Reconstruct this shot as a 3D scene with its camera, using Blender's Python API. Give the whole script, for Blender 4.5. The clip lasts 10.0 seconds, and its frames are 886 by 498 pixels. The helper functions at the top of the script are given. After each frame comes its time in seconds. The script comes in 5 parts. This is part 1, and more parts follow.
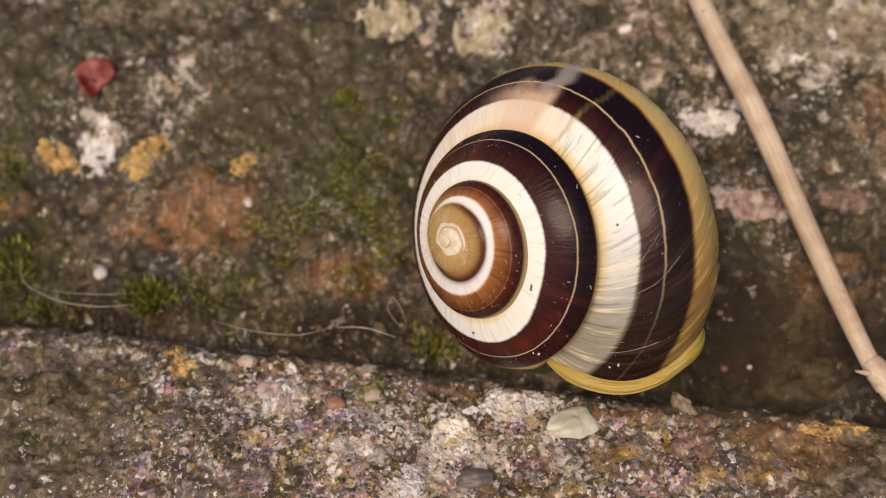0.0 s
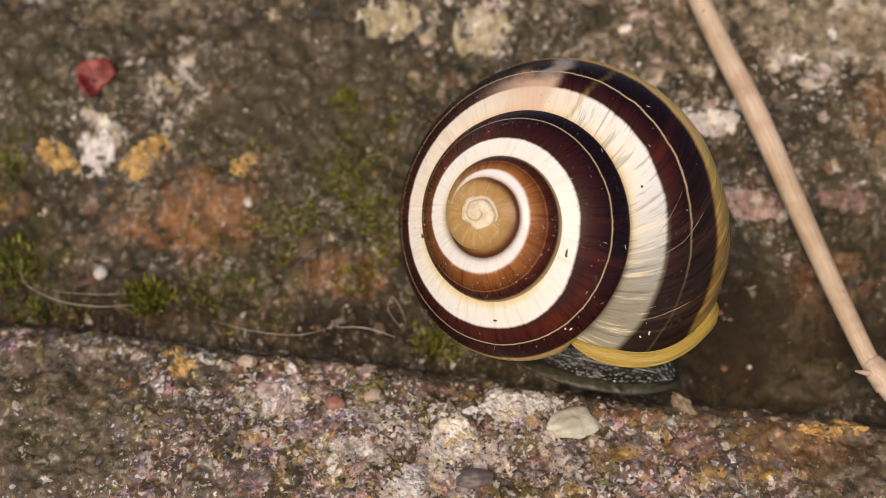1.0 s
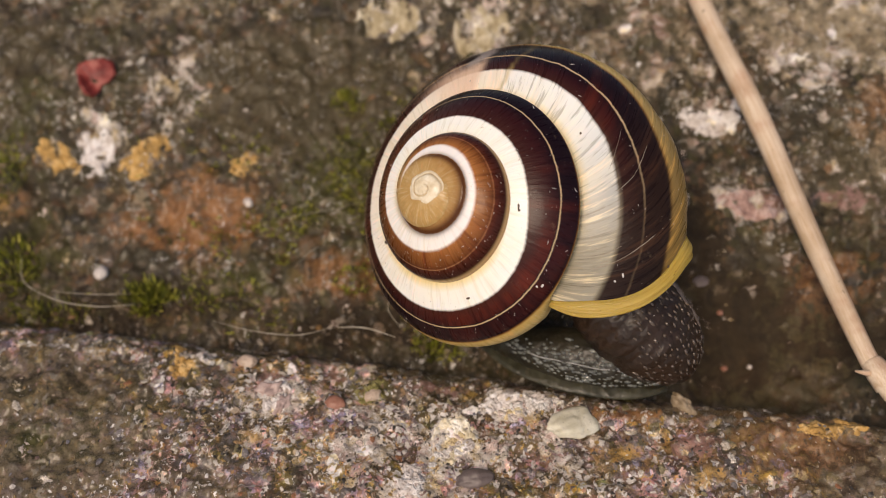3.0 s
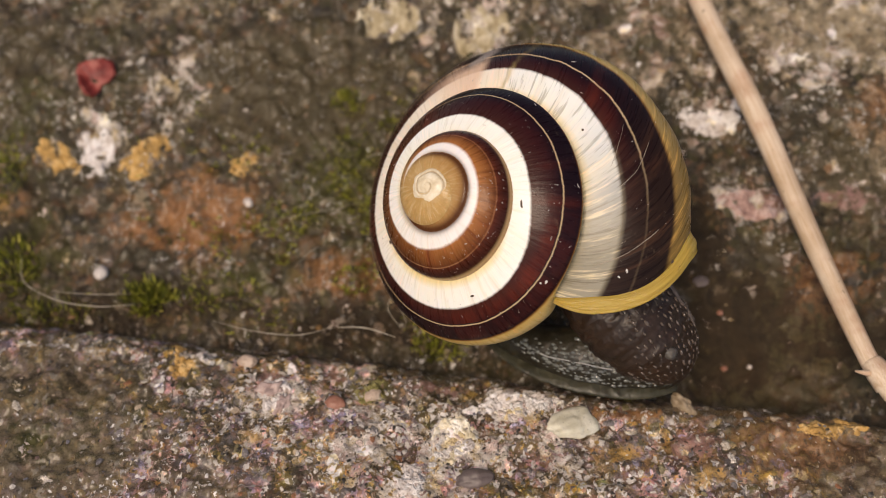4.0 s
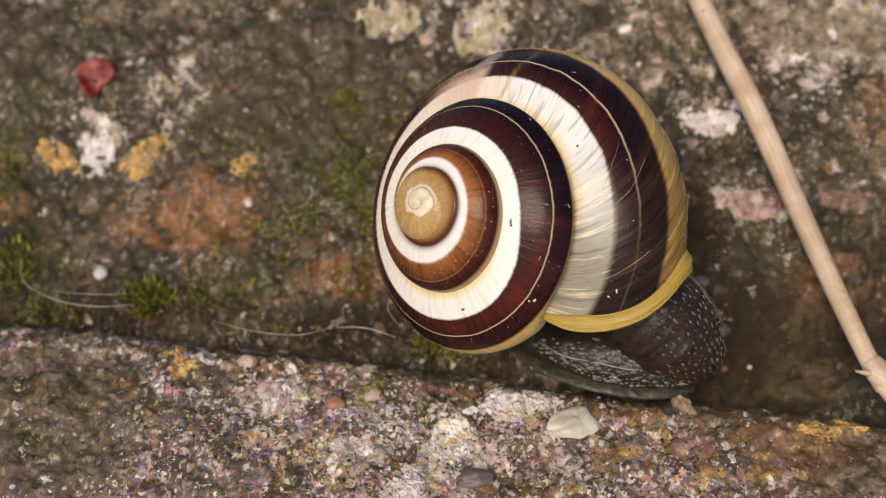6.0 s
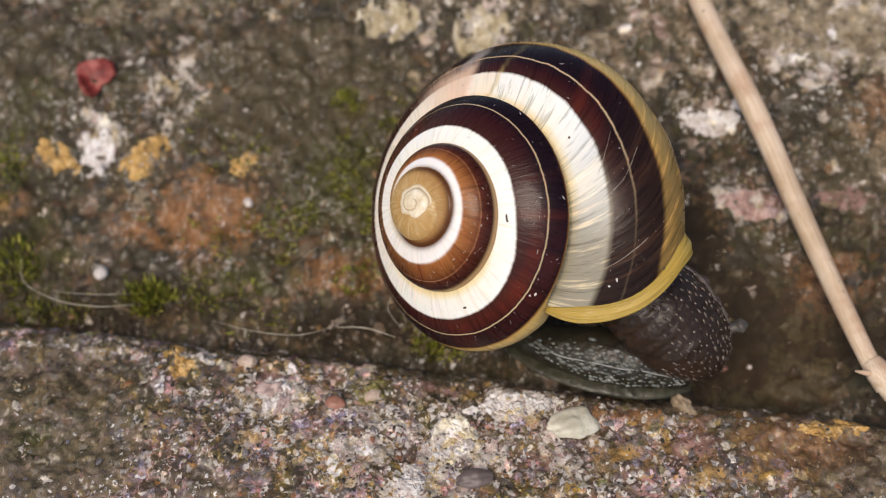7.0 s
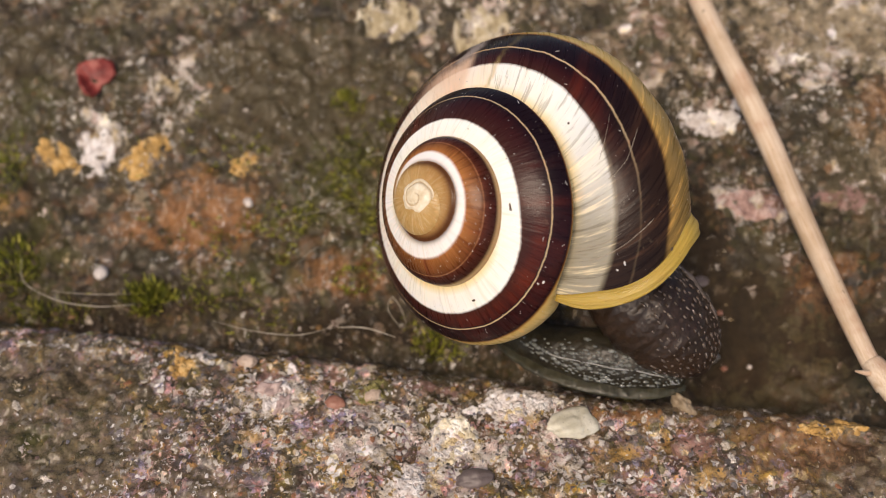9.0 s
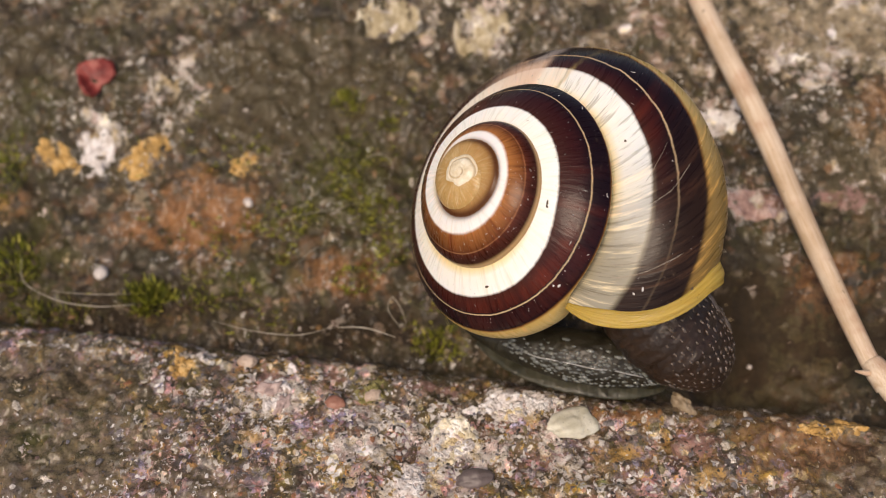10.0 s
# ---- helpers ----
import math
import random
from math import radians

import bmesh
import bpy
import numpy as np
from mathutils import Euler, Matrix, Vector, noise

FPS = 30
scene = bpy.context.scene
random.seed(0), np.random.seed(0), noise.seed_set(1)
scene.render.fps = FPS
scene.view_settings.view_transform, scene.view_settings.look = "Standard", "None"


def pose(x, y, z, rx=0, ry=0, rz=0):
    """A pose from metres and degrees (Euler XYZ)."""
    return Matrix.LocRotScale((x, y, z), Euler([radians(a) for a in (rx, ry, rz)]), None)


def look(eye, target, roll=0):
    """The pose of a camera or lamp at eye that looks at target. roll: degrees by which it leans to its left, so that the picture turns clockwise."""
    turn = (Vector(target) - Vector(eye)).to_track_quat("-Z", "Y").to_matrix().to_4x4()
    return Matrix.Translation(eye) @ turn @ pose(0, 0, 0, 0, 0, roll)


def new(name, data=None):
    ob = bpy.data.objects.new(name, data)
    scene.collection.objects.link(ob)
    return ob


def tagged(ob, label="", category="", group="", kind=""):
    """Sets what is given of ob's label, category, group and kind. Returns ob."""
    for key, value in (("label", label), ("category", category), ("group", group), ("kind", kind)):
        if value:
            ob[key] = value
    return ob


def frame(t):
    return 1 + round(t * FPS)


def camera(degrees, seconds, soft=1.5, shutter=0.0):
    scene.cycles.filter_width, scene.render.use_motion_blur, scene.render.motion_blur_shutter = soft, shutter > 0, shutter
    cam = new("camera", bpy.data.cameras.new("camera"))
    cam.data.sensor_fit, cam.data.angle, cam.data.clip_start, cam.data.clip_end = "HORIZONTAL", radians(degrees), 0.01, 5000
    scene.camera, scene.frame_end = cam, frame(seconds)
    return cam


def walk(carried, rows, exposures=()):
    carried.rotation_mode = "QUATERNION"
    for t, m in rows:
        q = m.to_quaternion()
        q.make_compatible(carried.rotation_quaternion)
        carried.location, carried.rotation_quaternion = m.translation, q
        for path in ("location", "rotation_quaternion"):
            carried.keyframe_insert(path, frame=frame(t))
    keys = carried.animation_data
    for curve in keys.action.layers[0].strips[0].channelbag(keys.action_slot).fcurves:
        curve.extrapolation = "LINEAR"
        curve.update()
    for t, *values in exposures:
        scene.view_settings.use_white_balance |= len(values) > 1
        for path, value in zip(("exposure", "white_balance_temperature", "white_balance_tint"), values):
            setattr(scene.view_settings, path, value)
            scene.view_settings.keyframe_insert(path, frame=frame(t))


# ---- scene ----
MM = 0.001


def mm(x, y, z, rx=0, ry=0, rz=0):
    """A pose from millimetres and degrees."""
    return pose(x * MM, y * MM, z * MM, rx, ry, rz)


# ---- camera: a macro lens that stands still, close over two old stones ----
cam = camera(45, 10.0, soft=0.8)
cam.data.dof.use_dof = True
cam.data.dof.focus_distance = 0.0565
cam.data.dof.aperture_fstop = 36
walk(cam, [(0, mm(0, -35.7, 51.87, 40)), (10, mm(0, -35.7, 51.87, 40))], [(0, 0.0, 7600, 18), (4.5, 0.05, 7600, 18), (5.5, 0.08, 7480, 18), (7, 0.15, 6750, 14), (7.5, 0.19, 7300, 17), (10, 0.19, 7450, 18)])

# ---- light: bright hazy daylight from behind the lens, a little from the left ----
SUN_AZ, SUN_EL = 205.0, 52.0     # compass degrees from +y, clockwise
world = bpy.data.worlds.new("sky")
scene.world = world
world.use_nodes = True
wn = world.node_tree
sky = wn.nodes.new("ShaderNodeTexSky")
sky.sky_type, sky.sun_disc = "NISHITA", False
sky.sun_elevation, sky.sun_rotation = radians(SUN_EL), radians(SUN_AZ)
wn.links.new(sky.outputs[0], wn.nodes["Background"].inputs[0])
wn.nodes["Background"].inputs[1].default_value = 0.118
sun_data = bpy.data.lights.new("sun", "SUN")
sun_data.energy, sun_data.angle, sun_data.color = 2.5, radians(24), (1.0, 0.9, 0.76)
sun = new("sun", sun_data)
az, el = radians(SUN_AZ), radians(SUN_EL)
to_sun = Vector((math.sin(az) * math.cos(el), math.cos(az) * math.cos(el), math.sin(el)))
sun.matrix_world = look(to_sun * 2, (0, 0, 0))


# ---- helpers ----
def mesh_from(name, verts, faces, smooth=True, attrs=None):
    me = bpy.data.meshes.new(name)
    me.from_pydata(np.asarray(verts, dtype=float).tolist(), [], np.asarray(faces).tolist() if not isinstance(faces, list) else faces)
    if smooth:
        me.polygons.foreach_set("use_smooth", np.ones(len(me.polygons), dtype=bool))
    for key, vals in (attrs or {}).items():
        at = me.attributes.new(key, "FLOAT", "POINT")
        at.data.foreach_set("value", np.asarray(vals, dtype=np.float32).ravel())
    me.update()
    return me


def part(name, data, material, parent=None, label="", m=None):
    """Links a bmesh or a mesh as one object, under a thing or a part."""
    if isinstance(data, bmesh.types.BMesh):
        me = bpy.data.meshes.new(name)
        for f in data.faces:
            f.smooth = True
        data.to_mesh(me)
        data.free()
        data = me
    if material:
        data.materials.append(material)
    ob = new(name, data)
    if parent:
        ob.parent = parent
    if m is not None:
        ob.matrix_basis = m
    if label:
        tagged(ob, label=label)
    return ob


def hash01(ix, iy, seed):
    v = np.sin(ix * 127.1 + iy * 311.7 + seed * 74.7) * 43758.5453
    return v - np.floor(v)


def vnoise(x, y, seed=0):
    """Smooth value noise, 0 to 1."""
    ix, iy = np.floor(x), np.floor(y)
    fx, fy = x - ix, y - iy
    fx, fy = fx * fx * (3 - 2 * fx), fy * fy * (3 - 2 * fy)
    a, b = hash01(ix, iy, seed), hash01(ix + 1, iy, seed)
    c, d = hash01(ix, iy + 1, seed), hash01(ix + 1, iy + 1, seed)
    return a + (b - a) * fx + (c - a) * fy + (a - b - c + d) * fx * fy


def fbm(x, y, wave, octaves=4, seed=0, gain=0.5):
    out, amp, total = 0.0, 1.0, 0.0
    for k in range(octaves):
        f = 2.03 ** k / wave
        out = out + amp * vnoise(x * f + 13.7 * k, y * f - 7.1 * k, seed + k)
        total += amp
        amp *= gain
    return out / total


def sstep(a, b, x):
    t = np.clip((x - a) / (b - a), 0, 1)
    return t * t * (3 - 2 * t)


class Mat:
    """A node material, built by short calls."""

    def __init__(self, name, rough=0.6, spec=0.5):
        self.mat = bpy.data.materials.new(name)
        self.mat.use_nodes = True
        self.nt = self.mat.node_tree
        self.b = self.nt.nodes["Principled BSDF"]
        self.set("Roughness", rough)
        self.set("Specular IOR Level", spec)

    def node(self, kind, out=0, props=None, **ins):
        n = self.nt.nodes.new(kind)
        if props:
            n.attribute_name = props
        for k, v in ins.items():
            self.put(n.inputs[int(k[1:]) if k[0] == "i" and k[1:].isdigit() else k.replace("_", " ")], v)
        return n.outputs[out]

    def put(self, socket, v):
        if isinstance(v, bpy.types.NodeSocket):
            self.nt.links.new(v, socket)
        elif isinstance(v, tuple) and len(v) == 3 and socket.type == "RGBA":
            socket.default_value = (*v, 1)
        else:
            socket.default_value = v

    def set(self, name, v):
        self.put(self.b.inputs[name], v)
        return self

    def attr(self, name):
        return self.node("ShaderNodeAttribute", "Fac", name)

    def obj(self):
        return self.node("ShaderNodeTexCoord", "Object")

    def noise(self, size, vec=None, detail=4, rough=0.6, out=0):
        return self.node("ShaderNodeTexNoise", out, None, Vector=vec or self.obj(), Scale=1 / (size * MM), Detail=detail, Roughness=rough)

    def cells(self, size, out="Distance", vec=None, rand=1.0):
        return self.node("ShaderNodeTexVoronoi", out, None, Vector=vec or self.obj(), Scale=1 / (size * MM), Randomness=rand)

    def math(self, op, a, b=0.0, c=0.0):
        n = self.nt.nodes.new("ShaderNodeMath")
        n.operation = op
        for s, v in zip(n.inputs, (a, b, c)):
            self.put(s, v)
        return n.outputs[0]

    def ramp(self, fac, stops, interp="LINEAR"):
        n = self.nt.nodes.new("ShaderNodeValToRGB")
        r = n.color_ramp
        r.interpolation = interp
        while len(r.elements) < len(stops):
            r.elements.new(0.5)
        for e, (p, c) in zip(r.elements, stops):
            e.position = p
            e.color = (c, c, c, 1) if isinstance(c, (int, float)) else (*c, 1)
        self.put(n.inputs[0], fac)
        return n.outputs[0]

    def step(self, fac, a, b):
        n = self.nt.nodes.new("ShaderNodeMapRange")
        n.interpolation_type = "SMOOTHSTEP"
        for s, v in zip(n.inputs, (fac, a, b, 0.0, 1.0)):
            self.put(s, v)
        return n.outputs[0]

    def mix(self, fac, a, b, mode="MIX"):
        n = self.nt.nodes.new("ShaderNodeMix")
        n.data_type, n.blend_type = "RGBA", mode
        self.put(n.inputs[0], fac)
        self.put(n.inputs[6], a)
        self.put(n.inputs[7], b)
        return n.outputs[2]

    def bump(self, height, dist, strength=1.0, under=None):
        n = self.nt.nodes.new("ShaderNodeBump")
        self.put(n.inputs["Strength"], strength)
        self.put(n.inputs["Distance"], dist * MM)
        self.put(n.inputs["Height"], height)
        if under:
            self.put(n.inputs["Normal"], under)
        return n.outputs[0]


# ---- materials ----
def stone_material(name, dark, mid, warm, palette, fleck, amount, vivid):
    g = Mat(name, 0.5, 0.35)
    p = g.obj()
    # a bent space makes flakes and crumbs of uneven outline out of the cells
    warp = g.node("ShaderNodeVectorMath", 0, None, i0=g.noise(0.5, p, 4, 0.65, 1), i1=(0.5, 0.5, 0.5))
    warp.node.operation = "SUBTRACT"
    warp = g.node("ShaderNodeVectorMath", 0, None, i0=warp, i3=0.9 * MM)
    warp.node.operation = "SCALE"
    bent = g.node("ShaderNodeVectorMath", 0, None, i0=p, i1=warp)
    big, zone = g.noise(6, p, 5), g.noise(2.4, p, 5, 0.65)
    mid_n, fine = g.noise(0.9, bent, 6, 0.7), g.noise(0.12, p, 4, 0.8)
    col = g.ramp(zone, [(0.3, dark), (0.5, mid), (0.7, warm)])

    def crumbs(size, seed_shift, now, lo, hi, weight):
        v = g.node("ShaderNodeVectorMath", 0, None, i0=bent, i1=(seed_shift, seed_shift * 2, 0.0))
        cell = g.cells(size, "Color", v)
        red = g.node("ShaderNodeSeparateColor", 0, None, Color=cell)
        green = g.node("ShaderNodeSeparateColor", 1, None, Color=cell)
        tint = g.ramp(green, palette, "CONSTANT")
        m = g.step(g.math("ADD", red, g.math("MULTIPLY", g.math("SUBTRACT", zone, 0.5), 1.2)), lo, hi)
        return g.mix(g.math("MULTIPLY", m, weight), now, tint)
    col = crumbs(0.85, 0.011, col, 0.45, 0.7, 0.6)
    col = crumbs(0.42, 0.023, col, 0.5, 0.75, 0.7)
    col = crumbs(0.2, 0.037, col, 0.62, 0.8, 0.75 * vivid)
    hue = g.ramp(g.noise(1.9, bent, 4, 0.6), [(0.3, (0.9, 1.05, 0.36)), (0.4, (1.3, 0.98, 0.45)), (0.48, (1.0, 1.0, 0.95)), (0.56, (1.35, 0.88, 0.85)), (0.66, (0.95, 0.97, 1.5))])
    col = g.mix(0.85 * vivid, col, hue, "MULTIPLY")
    crisp = 0.1 + 0.9 * vivid
    col = g.mix(g.math("MULTIPLY", g.step(mid_n, 0.5, 0.32), crisp), col, g.mix(1.0, col, (0.28, 0.26, 0.23), "MULTIPLY"))
    col = g.mix(g.math("MULTIPLY", g.step(mid_n, 0.56, 0.74), crisp), col, g.mix(1.0, col, (2.1, 2.0, 1.85), "MULTIPLY"))
    col = g.mix(g.math("MULTIPLY", g.step(fine, 0.54, 0.7), crisp), col, g.mix(1.0, col, (2.2, 2.1, 2.0), "MULTIPLY"))
    col = g.mix(g.math("MULTIPLY", g.step(fine, 0.42, 0.25), crisp), col, g.mix(1.0, col, (0.35, 0.33, 0.3), "MULTIPLY"))
    col = g.mix(g.math("MULTIPLY", g.step(big, 0.46, 0.62), 0.75), col, g.mix(fine, dark, mid))
    # blue grey slate crumbs, and wet glints painted between them
    slate = g.step(g.noise(1.6, bent, 5, 0.7), 0.56, 0.64)
    col = g.mix(g.math("MULTIPLY", slate, 0.5 * vivid), col, g.mix(fine, (0.03, 0.028, 0.03), (0.27, 0.26, 0.31)))
    # bright mineral flecks, some painted in place of wet grains' glints
    fc = g.cells(0.3, "Color", bent)
    fm = g.step(g.math("ADD", g.node("ShaderNodeSeparateColor", 2, None, Color=fc), g.math("ADD", g.math("MULTIPLY", zone, 0.5), g.math("MULTIPLY", g.attr("pale"), 0.2))), amount, amount + 0.06)
    col = g.mix(fm, col, g.mix(fine, fleck, g.mix(1.0, fleck, (0.5, 0.45, 0.4), "MULTIPLY")))
    # earth fills the pores in places
    filled = g.math("MULTIPLY", g.step(g.math("ADD", g.attr("plain"), g.math("MULTIPLY", g.math("SUBTRACT", zone, 0.5), 0.9)), 0.35, 0.75), 0.8)
    earth = g.ramp(g.noise(3.0, p, 5, 0.6), [(0.3, mid), (0.5, tuple(0.7 * a + 0.3 * b for a, b in zip(mid, warm))), (0.7, tuple(0.45 * a + 0.55 * b for a, b in zip(mid, warm)))])
    col = g.mix(filled, col, g.mix(g.step(fine, 0.35, 0.65), g.mix(1.0, earth, (0.7, 0.68, 0.62), "MULTIPLY"), g.mix(1.0, earth, (1.25, 1.22, 1.15), "MULTIPLY")))
    # crusts and growths, each where it lies on the stone; soil also paints shade
    edge = g.math("MULTIPLY", g.math("SUBTRACT", g.noise(1.5, bent, 7, 0.72), 0.5), 4.0)

    def crust(mask, colour, now, soft=0.3, weight=1.0):
        m = g.step(g.math("ADD", g.attr(mask), edge), 0.5, 0.5 + soft)
        c = g.mix(g.step(mid_n, 0.3, 0.7), g.mix(1.0, colour, (0.4, 0.37, 0.33), "MULTIPLY"), colour)
        return g.mix(g.math("MULTIPLY", m, weight), now, c)
    col = crust("umber", (0.4, 0.185, 0.07), col, 0.6, 0.88)
    col = crust("sand", (0.46, 0.37, 0.24), col, 0.6, 0.85)
    # dark earth, and painted shade in the hollow and the crevice
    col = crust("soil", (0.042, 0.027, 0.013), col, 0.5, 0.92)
    col = crust("green", (0.075, 0.07, 0.01), col, 0.7, 0.85)
    col = crust("ochre", (0.74, 0.45, 0.14), col, 0.6, 0.85)
    col = crust("rose", (0.4, 0.22, 0.19), col, 0.3, 0.8)
    chalk = g.ramp(g.noise(1.3, bent, 4), [(0.36, (0.8, 0.6, 0.52)), (0.5, (0.86, 0.8, 0.72)), (0.64, (0.86, 0.66, 0.36))])
    chalk = g.mix(g.step(fine, 0.5, 0.3), chalk, g.mix(1.0, chalk, (0.35, 0.3, 0.25), "MULTIPLY"))
    col = crust("pale", chalk, col, 0.16, 0.95)
    solid = g.step(g.math("ADD", g.attr("chalk"), g.math("MULTIPLY", edge, 0.35)), 0.48, 0.58)
    white = g.ramp(g.noise(1.1, bent, 3), [(0.38, (0.9, 0.78, 0.76)), (0.5, (0.93, 0.91, 0.88)), (0.62, (0.92, 0.8, 0.52))])
    white = g.mix(g.math("MULTIPLY", g.step(mid_n, 0.42, 0.32), 0.5), white, g.mix(1.0, white, (0.4, 0.34, 0.28), "MULTIPLY"))
    col = g.mix(g.math("MULTIPLY", solid, 0.95), col, white)
    bare = g.step(g.attr("soil"), 0.85, 0.35)
    # tiny near-white cells paint glints on the wet stone
    specks = g.node("ShaderNodeSeparateColor", 0, None, Color=g.cells(0.16, "Color", bent))
    specks = g.math("MULTIPLY", specks, bare)
    col = g.mix(g.math("MULTIPLY", g.step(g.math("ADD", specks, g.math("MULTIPLY", g.math("SUBTRACT", zone, 0.5), 0.5)), 0.955, 0.985), 0.8 * vivid), col, (0.85, 0.82, 0.78))
    g.set("Base Color", col)
    g.set("Coat Weight", g.math("MULTIPLY", bare, 0.35 * vivid))
    g.set("Coat Roughness", 0.12)
    g.set("Roughness", g.math("MAXIMUM", g.ramp(fine, [(0.35, 0.15), (0.7, 0.65)]), g.math("MULTIPLY", g.step(g.attr("soil"), 0.3, 0.9), 0.85)))
    n1 = g.bump(mid_n, 0.3, 0.5)
    n2 = g.bump(g.noise(0.38, bent, 5, 0.75), 0.22, g.math("SUBTRACT", 0.55, g.math("MULTIPLY", g.math("MAXIMUM", filled, solid), 0.4)), n1)
    g.set("Normal", g.bump(fine, 0.1, 0.55, n2))
    return g.mat


mat_lower = stone_material("lower_stone", (0.034, 0.028, 0.015), (0.1, 0.079, 0.043), (0.22, 0.165, 0.095),
                           [(0.0, (0.045, 0.036, 0.028)), (0.16, (0.23, 0.16, 0.1)), (0.32, (0.28, 0.26, 0.28)), (0.46, (0.19, 0.165, 0.05)), (0.6, (0.56, 0.37, 0.35)), (0.68, (0.36, 0.33, 0.42)), (0.74, (0.56, 0.4, 0.12)), (0.82, (0.7, 0.61, 0.52)), (0.93, (0.84, 0.8, 0.74))], (0.85, 0.82, 0.77), 1.16, 1.0)
mat_upper = stone_material("upper_stone", (0.018, 0.015, 0.006), (0.055, 0.044, 0.019), (0.135, 0.098, 0.046),
                           [(0.0, (0.015, 0.012, 0.007)), (0.25, (0.06, 0.046, 0.024)), (0.42, (0.06, 0.057, 0.014)), (0.58, (0.16, 0.09, 0.042)), (0.74, (0.13, 0.105, 0.07)), (0.9, (0.36, 0.29, 0.2))], (0.78, 0.74, 0.66), 1.235, 0.42)


def soil_material():
    g = Mat("soil", 0.9, 0.2)
    g.set("Base Color", g.ramp(g.noise(30, detail=8), [(0.3, (0.03, 0.022, 0.015)), (0.7, (0.1, 0.075, 0.05))]))
    g.set("Normal", g.bump(g.noise(6, detail=6), 3, 0.6))
    return g.mat


def grit_material(name, stops):
    g = Mat(name, 0.4, 0.5)
    rnd = g.node("ShaderNodeNewGeometry", "Random Per Island")
    col = g.ramp(rnd, stops, "CONSTANT")
    col = g.mix(g.step(g.noise(0.2), 0.35, 0.7), g.mix(1.0, col, (0.45, 0.42, 0.4), "MULTIPLY"), col)
    g.set("Base Color", col)
    g.set("Roughness", g.ramp(g.noise(0.3), [(0.3, 0.2), (0.7, 0.6)]))
    g.set("Normal", g.bump(g.noise(0.12), 0.05, 0.6))
    return g.mat


def pebble_material(name, a, b, rough=0.4, sub=0.0):
    g = Mat(name, rough, 0.5)
    n = g.noise(0.7, detail=6, rough=0.65)
    col = g.ramp(n, [(0.3, a), (0.7, b)])
    col = g.mix(g.math("MULTIPLY", g.step(g.noise(0.15), 0.6, 0.72), 0.5), col, (0.06, 0.05, 0.045))
    g.set("Base Color", col)
    g.set("Normal", g.bump(g.noise(0.2), 0.05, 0.5))
    if sub:
        g.set("Subsurface Weight", sub)
        g.set("Subsurface Radius", (0.4 * MM, 0.35 * MM, 0.25 * MM))
        g.set("Subsurface Scale", 1.0)
    return g.mat


